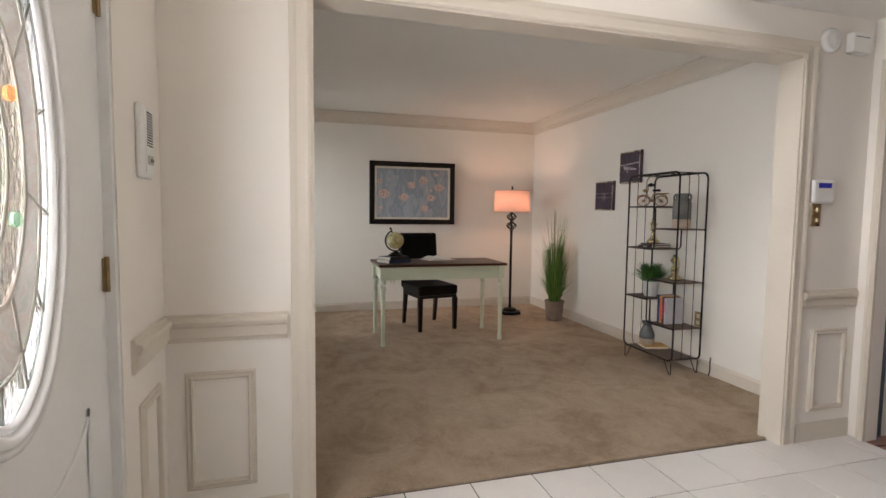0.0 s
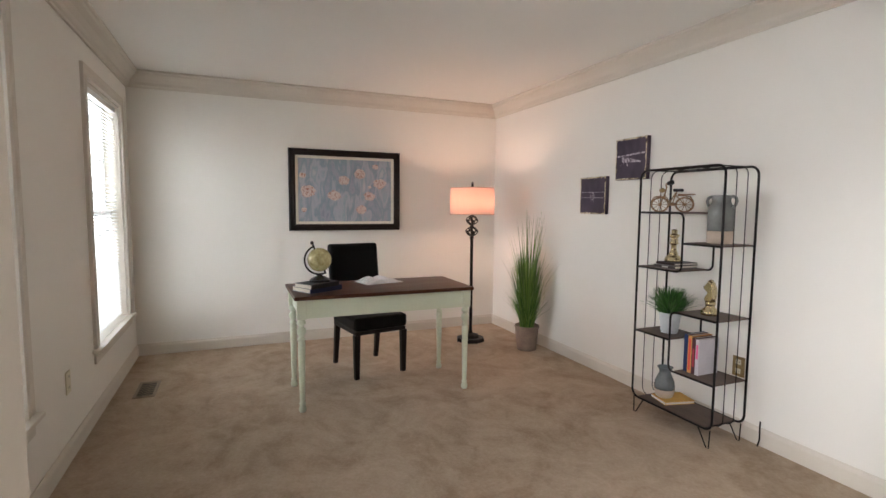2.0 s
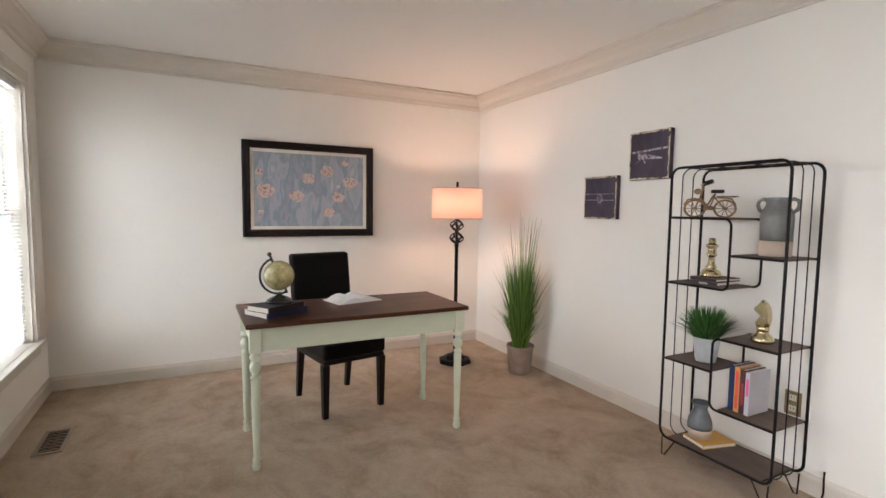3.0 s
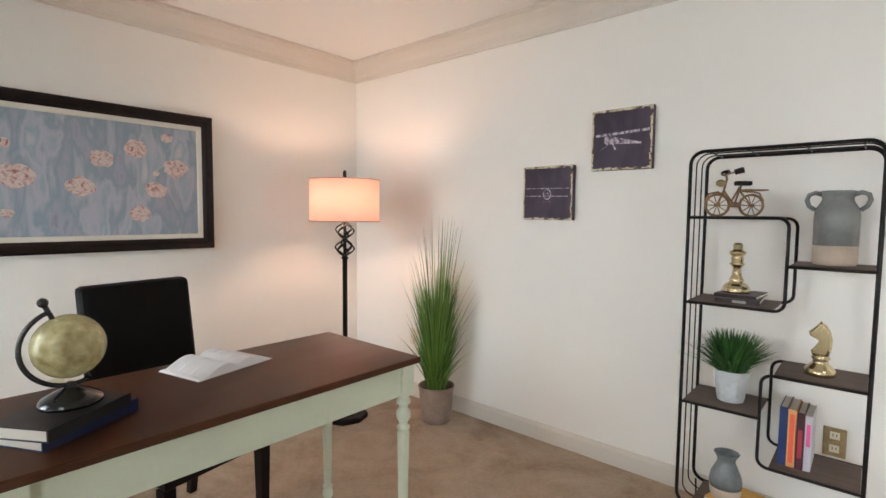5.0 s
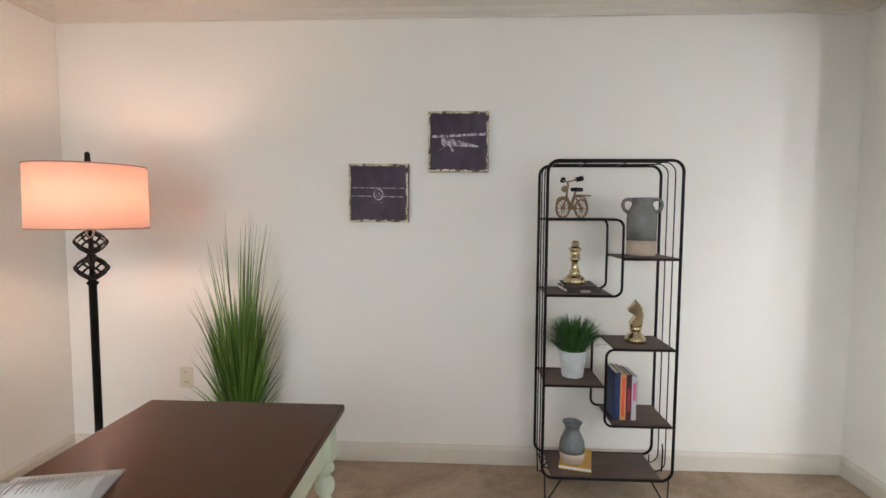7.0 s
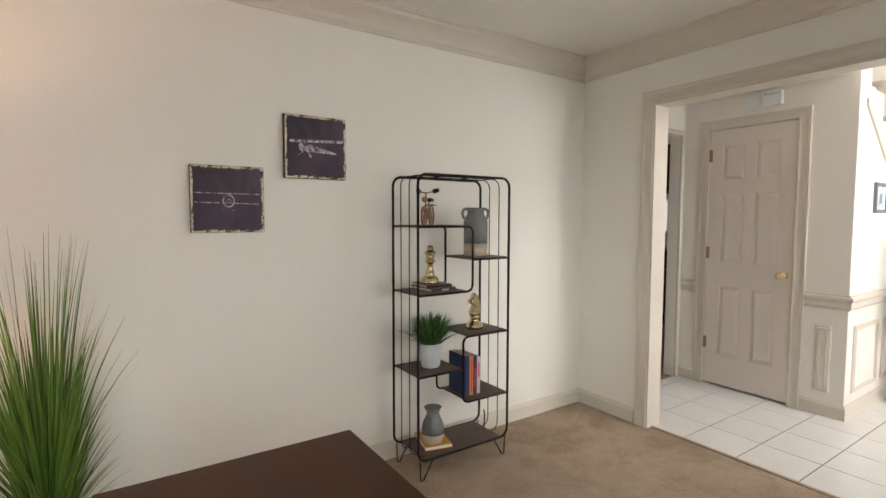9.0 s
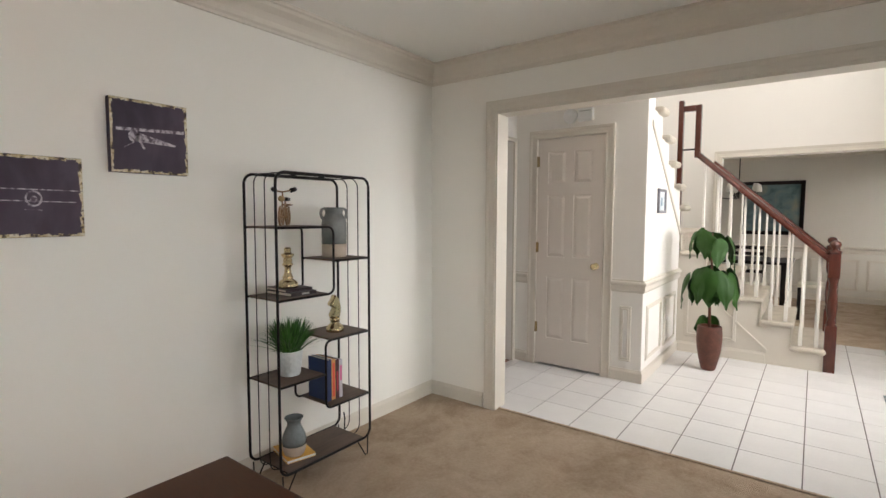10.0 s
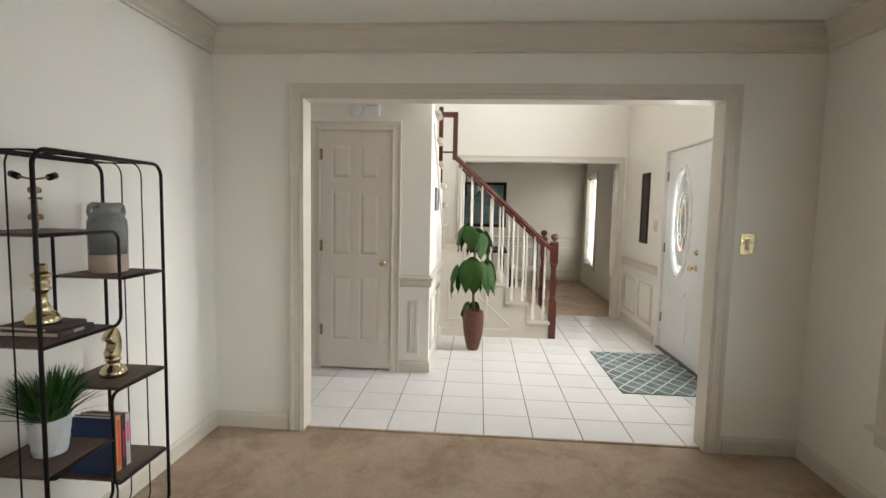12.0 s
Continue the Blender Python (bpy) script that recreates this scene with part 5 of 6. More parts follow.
def canvas_material(name, stops, scale, stretch=(1, 1, 1), rough=0.7):
    m = bpy.data.materials.new(name)
    m.use_nodes = True
    nt = m.node_tree
    co, mp, n1 = nt.nodes.new("ShaderNodeTexCoord"), nt.nodes.new("ShaderNodeMapping"), nt.nodes.new("ShaderNodeTexNoise")
    mp.inputs["Scale"].default_value = stretch
    n1.inputs["Scale"].default_value, n1.inputs["Detail"].default_value, n1.inputs["Distortion"].default_value = scale, 6, 0.4
    r = nt.nodes.new("ShaderNodeValToRGB")
    e = r.color_ramp.elements
    while len(e) < len(stops):
        e.new(0.5)
    for el, (p, c) in zip(e, stops):
        el.position, el.color = p, (*c, 1)
    nt.links.new(co.outputs["Object"], mp.inputs[0])
    nt.links.new(mp.outputs[0], n1.inputs[0])
    nt.links.new(n1.outputs[0], r.inputs[0])
    b = nt.nodes["Principled BSDF"]
    b.inputs["Roughness"].default_value = rough
    nt.links.new(r.outputs[0], b.inputs["Base Color"])
    return m


pic = thing("framed_painting", "blue-grey floral painting in dark wooden frame", "painting", pose(1.468, YN - 0.002, 1.489))
PW, PH = 0.552, 0.394
part("frame", rail_frame(bmesh.new(), -PW, PW, -PH, PH, [(0, 0), (0.030, 0), (0.036, 0.012), (0.030, 0.03), (0.034, 0.045), (0.024, 0.062), (0, 0.062)]), BLACKFRAME, pic)
part("liner", rail_frame(bmesh.new(), -PW + 0.0622, PW - 0.0622, -PH + 0.0622, PH - 0.0622, [(0, 0), (0.020, 0), (0.016, 0.020), (0.012, 0.026), (0, 0.026)]), LINER, pic, "cream inner liner")
part("canvas", boxes((-PW + 0.088, -0.010, -PH + 0.088, PW - 0.088, -0.001, PH - 0.088)), canvas_material("floral_canvas", [(0.28, (0.15, 0.17, 0.22)), (0.40, (0.35, 0.35, 0.41)), (0.48, (0.24, 0.31, 0.35)), (0.56, (0.42, 0.41, 0.46)), (0.64, (0.29, 0.36, 0.40)), (0.74, (0.50, 0.47, 0.48))], 5.5, (1.6, 1, 0.55)), pic)
ROSE = canvas_material("rose_paint", [(0.3, (0.30, 0.10, 0.08)), (0.41, (0.54, 0.36, 0.30)), (0.54, (0.66, 0.56, 0.50)), (0.66, (0.48, 0.29, 0.24)), (0.78, (0.34, 0.31, 0.33))], 42)
rg = random.Random(8)
for fx, fz, fr in ((0.14, 0.17, 0.055), (-0.02, 0.10, 0.05), (0.345, 0.075, 0.058), (-0.37, -0.01, 0.065), (-0.12, -0.05, 0.058), (0.235, -0.055, 0.05), (0.155, -0.19, 0.05), (-0.42, 0.14, 0.03), (0.30, 0.245, 0.03), (-0.41, -0.19, 0.025), (0.24, 0.04, 0.016)):
    bm = bmesh.new()
    fr *= 1.12
    rings = []
    for k, q in enumerate((1.0, 0.72, 0.46, 0.20)):
        rings.append([bm.verts.new((fx + fr * q * (1 + rg.uniform(-0.16, 0.16)) * math.cos(2 * math.pi * i / 18), -0.0104 - 0.0011 * k - 0.0006 * (i % 2), fz + 0.78 * fr * q * (1 + rg.uniform(-0.16, 0.16)) * math.sin(2 * math.pi * i / 18))) for i in range(18)])
    for c, e in zip(rings, rings[1:]):
        for i in range(18):
            bm.faces.new((c[i], c[(i + 1) % 18], e[(i + 1) % 18], e[i]))
    bm.faces.new(rings[-1])
    part("painted_rose", bm, ROSE, pic)

PURPLE = canvas_material("dark_purple_print", [(0.3, (0.030, 0.020, 0.034)), (0.5, (0.050, 0.034, 0.056)), (0.75, (0.085, 0.062, 0.09))], 9, (1, 1, 0.5))
EDGE = canvas_material("distressed_gilt_edge", [(0.38, (0.05, 0.035, 0.03)), (0.45, (0.50, 0.40, 0.22)), (0.6, (0.76, 0.70, 0.54)), (0.70, (0.10, 0.07, 0.05))], 45)
CHALK = canvas_material("pale_print", [(0.40, (0.10, 0.075, 0.10)), (0.52, (0.42, 0.38, 0.42)), (0.7, (0.66, 0.62, 0.64))], 55)


def canvas(y0, y1, z0, z1, kind):
    c = thing("canvas_print", "dark purple %s canvas print with distressed edges" % kind, "picture", Matrix.Translation((XE - 0.002, (y0 + y1) / 2, (z0 + z1) / 2)) @ pose(0, 0, 0, 0, 0, -90), "canvas prints")
    w, h, d = (y1 - y0) / 2, (z1 - z0) / 2, 0.034
    part("canvas", boxes((-w, -d, -h, w, 0, h), bevel=0.002), PURPLE, c)
    rg = random.Random(3)
    bm = bmesh.new()
    for s, along, lim, off in ((1, "x", w, h), (-1, "x", w, h), (1, "z", h, w), (-1, "z", h, w)):
        u = -lim
        while u < lim - 0.012:
            step = min(rg.uniform(0.012, 0.035), lim - u)
            wd = rg.uniform(0.006, 0.015)
            a, b = off - 0.001, off - wd
            q = ((u, s * a), (u + step, s * a), (u + step, s * (off - rg.uniform(0.006, 0.015))), (u, s * b))
            bm.faces.new([bm.verts.new((p[0], -d - 0.0006, p[1]) if along == "x" else (p[1], -d - 0.0006, p[0])) for p in q])
            u += step
    part("worn_edge", bm, EDGE, c, "worn gilt edge")
    bm = bmesh.new()
    y = -d - 0.0009

    def poly(*p):
        bm.faces.new([bm.verts.new((a * w, y, b * h)) for a, b in p])
    if kind == "propeller plane":
        poly((-0.86, 0.12), (0.90, 0.20), (0.90, 0.29), (-0.86, 0.20))
        poly((-0.86, 0.20 - 0.001), (-0.86, 0.16), (-0.80, 0.16))
        poly(*[(-0.42 + 0.15 * math.cos(t), 0.0 + 0.16 * math.sin(t)) for t in [2 * math.pi * i / 16 for i in range(16)]])
        poly((-0.40, -0.14), (-0.36, 0.12), (0.66, -0.14), (0.66, -0.19))
        poly((-0.70, -0.34), (-0.66, -0.30), (-0.40, -0.13), (-0.42, -0.17))
        poly((-0.20, -0.34), (-0.14, -0.32), (-0.26, -0.12), (-0.32, -0.12))
    else:
        poly((-0.95, 0.17), (0.95, 0.15), (0.95, 0.175), (-0.95, 0.195))
        poly((-0.90, -0.11), (0.84, -0.14), (0.84, -0.115), (-0.90, -0.085))
        ring = [(0.0 + 0.17 * math.cos(t), -0.05 + 0.20 * math.sin(t)) for t in [2 * math.pi * i / 20 for i in range(20)]]
        inner = [(0.0 + 0.13 * math.cos(t), -0.05 + 0.155 * math.sin(t)) for t in [2 * math.pi * i / 20 for i in range(20)]]
        for i in range(20):
            poly(ring[i], ring[(i + 1) % 20], inner[(i + 1) % 20], inner[i])
        poly(*[(0.07 * math.cos(t), -0.06 + 0.08 * math.sin(t)) for t in [2 * math.pi * i / 12 for i in range(12)]])
        poly((-0.18, -0.31), (0.15, -0.32), (0.15, -0.335), (-0.18, -0.325))
    part("plane_print", bm, CHALK, c, "faded pale plane image")


canvas(3.966, 4.274, 1.547, 1.851, "propeller plane")
canvas(4.374, 4.682, 1.289, 1.588, "plane front view")


# ---- switches, outlets, vents, wires ----
def plate(name, label, cat, m, w, h, mat, bits):
    p = thing(name, label, cat, m)
    part("plate", boxes((-w / 2, -0.006, -h / 2, w / 2, 0, h / 2), bevel=0.002), mat, p)
    for nm, x0, z0, x1, z1, d, mt in bits:
        part(nm, boxes((x0, -0.006 - d, z0, x1, -0.0055, z1), bevel=0.001), mt, p)
    return p


IVORY = material("ivory_plastic", (0.68, 0.62, 0.46), 0.4, vary=0.02)
SOCKET = [("socket", -0.016, 0.012, 0.016, 0.042, 0.002, IVORY), ("socket", -0.016, -0.042, 0.016, -0.012, 0.002, IVORY)]
SLOTS = [("slot", x - 0.0015, z - 0.006, x + 0.0015, z + 0.006, 0.0026, BLACKWOOD) for x in (-0.006, 0.006) for z in (0.029, -0.025)]
plate("wall_outlet", "brass-plated duplex wall outlet", "outlet", Matrix.Translation((XE - 0.0005, 3.217, 0.415)) @ pose(0, 0, 0, 0, 0, -90), 0.075, 0.118, OLDBRASS, SOCKET + SLOTS)
plate("wall_outlet", "ivory duplex wall outlet behind the grass plant", "outlet", Matrix.Translation((XE - 0.0005, 5.590, 0.44)) @ pose(0, 0, 0, 0, 0, -90), 0.072, 0.116, IVORY, SOCKET + SLOTS)
plate("wall_outlet", "ivory duplex outlet below the window", "outlet", Matrix.Translation((XW + 0.0005, 4.33, 0.41)) @ pose(0, 0, 0, 0, 0, 90), 0.072, 0.116, IVORY, SOCKET + SLOTS)
plate("wall_outlet", "ivory outlet low on the wall behind the desk", "outlet", pose(1.215, YN - 0.0005, 0.40), 0.072, 0.116, IVORY, SOCKET + SLOTS)
plate("light_switch", "polished brass light switch plate with ivory rocker", "light switch", Matrix.Translation((-0.022, YS + 0.0005, 1.250)) @ pose(0, 0, 0, 0, 0, 180), 0.074, 0.118, PLATEBRASS, [("rocker", -0.015, -0.031, 0.015, 0.031, 0.004, IVORY)])
vent = thing("floor_register", "brown metal floor vent in the carpet", "vent", pose(-0.175, 5.28, 0.008))
VENTM = material("vent_metal", (0.33, 0.26, 0.19), 0.5, metal=0.3, vary=0.1)
part("backing", boxes((-0.05, -0.145, 0.0, 0.05, 0.145, 0.0015)), BLACKWOOD, vent)
part("frame", boxes((-0.068, -0.165, 0, -0.049, 0.165, 0.005), (0.049, -0.165, 0, 0.068, 0.165, 0.005), (-0.049, -0.165, 0, 0.049, -0.143, 0.005), (-0.049, 0.143, 0, 0.049, 0.165, 0.005)), VENTM, vent)
for i in range(7):
    a = -0.13 + 0.041 * i
    part("slat", tube(bmesh.new(), [(-0.05, a, 0.003), (-0.02, a + 0.02, 0.003), (0.0, a, 0.003), (0.02, a + 0.02, 0.003), (0.05, a, 0.003)], 0.0035, 5), VENTM, vent)
cable = thing("cable", "black cable stub rising from the carpet", "cable")
part("wire", tube(bmesh.new(), [(3.12, 3.055, 0.006), (3.128, 3.05, 0.05), (3.124, 3.05, 0.11), (3.130, 3.052, 0.15)], 0.0045, 6), BLACKWOOD, cable)
cable = thing("lamp_cord", "thin white cord hanging behind the desk", "cable")
part("wire", tube(bmesh.new(), [(0.98, 4.93, 0.63), (0.98, 4.94, 0.56), (0.99, 4.955, 0.49), (1.02, 4.965, 0.44), (1.06, 4.965, 0.42)], 0.003, 6), WHITE, cable)

# ---- the foyer's things ----
intercom = thing("intercom_panel", "white wall intercom with speaker grille", "intercom", Matrix.Translation((FXW + 0.0005, 1.805, 1.450)) @ pose(0, 0, 0, 0, 0, 90))
part("body", boxes((-0.062, -0.018, -0.115, 0.062, 0, 0.115), bevel=0.006), WHITE, intercom)
part("raised_panel", boxes((-0.022, -0.021, -0.095, 0.050, -0.0175, 0.103), bevel=0.002), WHITE, intercom)
for i in range(13):
    part("grille_slot", boxes((-0.014, -0.0222, -0.012 + 0.0086 * i, 0.044, -0.0208, -0.0078 + 0.0086 * i)), IRON, intercom)
part("control", boxes((-0.012, -0.0235, -0.070, 0.044, -0.0208, -0.040), bevel=0.001), material("intercom_control", (0.45, 0.44, 0.41), 0.5), intercom, "grey control strip")
part("button", boxes((0.010, -0.0255, -0.062, 0.040, -0.0232, -0.050), bevel=0.001), material("intercom_button", (0.12, 0.12, 0.12), 0.5), intercom, "dark call button")

alarm = thing("alarm_keypad", "white alarm keypad with blue display", "keypad", pose(2.765, FY - 0.0005, 1.377))
part("body", boxes((-0.078, -0.028, -0.062, 0.078, 0, 0.062), bevel=0.014), WHITE, alarm)
part("display", boxes((-0.045, -0.0292, 0.018, 0.045, -0.0279, 0.045)), material("blue_lcd", (0.03, 0.04, 0.40), 0.2), alarm, "blue display")
plate("light_switch", "polished brass double light switch plate", "light switch", pose(2.745, FY - 0.0005, 1.252), 0.060, 0.120, PLATEBRASS, [("toggle", -0.005, 0.018, 0.005, 0.036, 0.008, IVORY), ("toggle", -0.005, -0.036, 0.005, -0.018, 0.008, IVORY)])
for x, y, rz, z in ((2.76, FY - 0.0005, 0, 2.16), (2.566, CWY + 0.0005, 180, 2.224)):
    sd = thing("smoke_detector", "round white smoke detector on the wall", "smoke detector", pose(x, y, z, 0, 0, rz), "wall detectors")
    part("body", lathe(bmesh.new(), [(0.062, 0), (0.064, 0.008), (0.060, 0.022), (0.046, 0.030), (0.042, 0.028), (0.020, 0.036), (0.002, 0.037)], seg=28), WHITE, sd, at=pose(0, 0, 0, 90, 0, 0))
    ch = thing("door_chime", "white box door chime on the wall", "door chime", pose(x + (0.185 if rz == 0 else -0.14), y, z - 0.002, 0, 0, rz), "wall chimes")
    part("body", boxes((-0.065, -0.040, -0.052, 0.065, 0, 0.052), bevel=0.005), WHITE, ch)
    part("seam", boxes((-0.05, -0.0412, 0.028, 0.05, -0.0398, 0.031)), IRON, ch)
certificate = thing("framed_certificate", "small grey framed document on the stair wall", "picture", Matrix.Translation((CWX - 0.0005, 0.47, 1.50)) @ pose(0, 0, 0, 0, 0, -90))
FGREY = material("grey_frame", (0.16, 0.16, 0.18), 0.4)
part("frame", rail_frame(bmesh.new(), -0.13, 0.13, -0.105, 0.105, [(0, 0), (0.016, 0), (0.020, 0.012), (0.012, 0.024), (0, 0.024)]), FGREY, certificate)
part("sheet", boxes((-0.098, -0.006, -0.081, 0.098, 0, 0.081)), canvas_material("document_sheet", [(0.45, (0.72, 0.74, 0.74)), (0.6, (0.45, 0.52, 0.56))], 14), certificate)
part("seal", boxes((-0.03, -0.0068, -0.04, 0.03, -0.0061, 0.03)), material("document_print", (0.20, 0.27, 0.33), 0.6), certificate)

tall = thing("wall_plaque", "tall narrow dark brown wooden wall plaque", "wall decor", Matrix.Translation((FXW + 0.0005, -0.77, 1.465)) @ pose(0, 0, 0, 0, 0, 90))
PLAQUE = material("dark_brown_plaque", (0.055, 0.040, 0.032), 0.5, vary=0.25, scale=9, fine=60, bump=0.15)
part("frame", rail_frame(bmesh.new(), -0.115, 0.115, -0.40, 0.40, [(0, 0), (0.022, 0), (0.024, 0.015), (0.014, 0.03), (0, 0.03)]), PLAQUE, tall)
part("panel", boxes((-0.086, -0.010, -0.371, 0.086, 0, 0.371)), PLAQUE, tall)
plate("light_switch", "brass light switch beside the front door", "light switch", Matrix.Translation((FXW + 0.0005, -0.42, 1.272)) @ pose(0, 0, 0, 0, 0, 90), 0.115, 0.118, IVORY, [("toggle", -0.028, -0.012, -0.018, 0.012, 0.008, IVORY), ("toggle", 0.018, -0.012, 0.028, 0.012, 0.008, IVORY)])

# rug with a trellis of pale lines
RUGM = material("teal_grey_rug", (0.20, 0.245, 0.245), 0.95, vary=0.3, scale=7, fine=300, bump=0.7, depth=0.004, spec=0.1)
RUGL = material("ivory_rug_yarn", (0.58, 0.60, 0.56), 0.95, vary=0.08, scale=20, fine=300, bump=0.7, depth=0.004, spec=0.1)
rug = thing("door_mat_rug", "teal-grey rug with ivory trellis pattern", "rug", pose(-0.008, 0.675, 0.0052))
RX, RY = 0.375, 0.565
part("rug_body", boxes((-RX, -RY, 0, RX, RY, 0.009), bevel=0.003), RUGM, rug)
bm = bmesh.new()


def strip(p, q, w=0.010, z=0.0096):
    p, q = Vector(p), Vector(q)
    s = (q - p).normalized().orthogonal() if False else Vector((-(q - p).y, (q - p).x)).normalized() * w
    bm.faces.new([bm.verts.new((v.x, v.y, z)) for v in (p - s, q - s, q + s, p + s)])


NXR, NYR = 5, 6
for i in range(NXR):
    for j in range(NYR):
        cx, cy = -RX + 2 * RX * (i + 0.5) / NXR, -RY + 2 * RY * (j + 0.5) / NYR
        a, c = RX / NXR, RY / NYR
        q = [(cx - a, cy), (cx, cy + c), (cx + a, cy), (cx, cy - c)]
        for k in range(4):
            p0, p1 = Vector(q[k]), Vector(q[(k + 1) % 4])
            strip(p0.lerp(p1, 0.0), p1, 0.0075, 0.0096 + 0.0002 * k)
part("trellis", bm, RUGL, rug, "ivory trellis lines")

# large-leaved plant in a woven vase
BASKET = material("woven_rattan", (0.105, 0.032, 0.018), 0.5, vary=0.25, scale=14, fine=90, bump=0.3)
fig = thing("potted_houseplant", "artificial leafy plant in tall red-brown woven vase", "plant", pose(1.550, 0.180, 0.0048))
prof = [(0.053, 0.0)] + [(0.046 + 0.056 * math.sin(math.pi * (0.06 + 0.60 * j / 24)) + (0.0035 if j % 2 else 0), 0.008 + 0.385 * j / 24) for j in range(25)] + [(0.075, 0.395), (0.068, 0.36)]
bm = lathe(bmesh.new(), prof, seg=36)
for v in bm.verts:
    t = math.atan2(v.co.y, v.co.x)
    k = 1 + 0.015 * math.sin(18 * t)
    v.co.x, v.co.y = v.co.x * k, v.co.y * k
part("woven_vase", bm, BASKET, fig, "red-brown woven rattan vase")
part("soil", lathe(bmesh.new(), [(0.070, 0.362), (0.002, 0.366)], seg=16), SOIL, fig)
part("stem", tube(bmesh.new(), [(0.0, 0, 0.36), (0.008, 0.0, 0.60), (-0.004, 0.01, 0.85), (0.01, 0.0, 1.08), (0.005, 0, 1.22)], [0.013, 0.012, 0.011, 0.009, 0.005], 8), material("brown_stem", (0.14, 0.05, 0.03), 0.7, vary=0.2), fig)
LEAFM = leaf_material("broad_leaf", (0.005, 0.026, 0.003), (0.028, 0.085, 0.010))
LEAFM.node_tree.nodes["Principled BSDF"].inputs["Specular IOR Level"].default_value = 0.25
rg = random.Random(12)


def broad_leaf(start, t, radius, width, fall):
    """A petiole that arches out from the stem and one broad leaf that hangs over it."""
    bm = bmesh.new()
    d = Vector((math.cos(t), math.sin(t), 0))
    s = Vector((-d.y, d.x, 0))
    n, ph, roll = 12, rg.uniform(0, 6), rg.uniform(-0.35, 0.35)
    turn = rg.uniform(-0.25, 0.25)

    def arch(u):
        out = radius * math.sin(1.57 * min(1, 1.7 * u))
        return start + (d + s * turn * u) * out + Vector((0, 0, 0.55 * radius * math.sin(math.pi * min(0.8, 1.6 * u)) - fall * max(0, u - 0.2) ** 1.15))
    tube(bm, [start] + [arch(0.34 * k / 4) for k in range(5)], 0.0032, 5)
    rows = []
    for i in range(n + 1):
        u = i / n
        c = arch(0.30 + 0.70 * u)
        w = width * math.sin(math.pi * min(1, 0.07 + 0.93 * u) ** 0.60) + 0.0012
        rows.append([bm.verts.new(c + s * w * k + Vector((0, 0, w * k * roll)) - (d * 0.10 + Vector((0, 0, 0.38))) * w * k * k + d * 0.007 * abs(k) * math.sin(14 * u + 2.5 * k + ph) + d * (-0.006 if k == 0 else 0)) for k in (-1, -0.6, -0.25, 0, 0.25, 0.6, 1)])
    for a, c in zip(rows, rows[1:]):
        for k in range(6):
            bm.faces.new((a[k], a[k + 1], c[k + 1], c[k])).smooth = True
    return part("leaf", bm, LEAFM, fig)


for z, n, rad, wd, fall in ((1.16, 7, 0.175, 0.066, 0.34), (1.18, 5, 0.110, 0.056, 0.18), (0.81, 9, 0.205, 0.078, 0.40), (0.84, 7, 0.150, 0.074, 0.27), (0.82, 5, 0.080, 0.070, 0.30)):
    for k in range(n):
        broad_leaf(Vector((0.004, 0, z + rg.uniform(-0.05, 0.04))), 2 * math.pi * (k + rg.uniform(0, 0.6)) / n, rad * rg.uniform(0.85, 1.15), wd * rg.uniform(0.85, 1.2), fall * rg.uniform(0.85, 1.12))
for t in (-0.6, -1.5):
    broad_leaf(Vector((0.0, 0, 0.42)), t, 0.130, 0.060, 0.26)

# ---- dining room furniture ----
dp = thing("framed_painting", "teal landscape painting in black frame", "painting", pose(1.430, DYS + 0.002, 1.505, 0, 0, 180))
part("frame", rail_frame(bmesh.new(), -0.44, 0.44, -0.45, 0.45, [(0, 0), (0.03, 0), (0.034, 0.02), (0.02, 0.06), (0, 0.06)]), BLACKFRAME, dp)
part("canvas", boxes((-0.38, -0.012, -0.39, 0.38, 0, 0.39)), canvas_material("teal_canvas", [(0.3, (0.05, 0.10, 0.11)), (0.5, (0.13, 0.20, 0.21)), (0.7, (0.24, 0.26, 0.20))], 5), dp)
dt = thing("dining_table", "dark wooden dining table", "table", pose(1.9, -3.3, 0.004))
part("tabletop", boxes((-0.85, -0.5, 0.72, 0.85, 0.5, 0.75), bevel=0.006), BLACKWOOD, dt)
for sx in (-1, 1):
    for sy in (-1, 1):
        part("leg", boxes((sx * 0.76 - 0.035, sy * 0.42 - 0.035, 0, sx * 0.76 + 0.035, sy * 0.42 + 0.035, 0.7198), bevel=0.004), BLACKWOOD, dt)
dc = thing("dining_chair", "black slat-back dining chair with pale seat", "chair", pose(0.78, -3.1, 0.004, 0, 0, 90), "dining chairs")
part("seat", boxes((-0.21, -0.21, 0.43, 0.21, 0.21, 0.48), bevel=0.012), LINER, dc, "pale upholstered seat")
for sx in (-1, 1):
    part("leg", boxes((sx * 0.19 - 0.018, -0.208, 0, sx * 0.19 + 0.018, -0.172, 0.4298)), BLACKWOOD, dc)
    part("back_post", boxes((sx * 0.19 - 0.018, 0.175, 0, sx * 0.19 + 0.018, 0.209, 0.97), bevel=0.004), BLACKWOOD, dc)
for z in (0.60, 0.72, 0.84, 0.92):
    part("back_slat", boxes((-0.172, 0.183, z, 0.172, 0.201, z + 0.045), bevel=0.003), BLACKWOOD, dc)
copy_thing(dc, pose(1.55, -2.55, 0.004, 0, 0, 180))
copy_thing(dc, pose(2.25, -2.55, 0.004, 0, 0, 180))
CAND = material("frosted_shade", (0.75, 0.72, 0.64), 0.5)
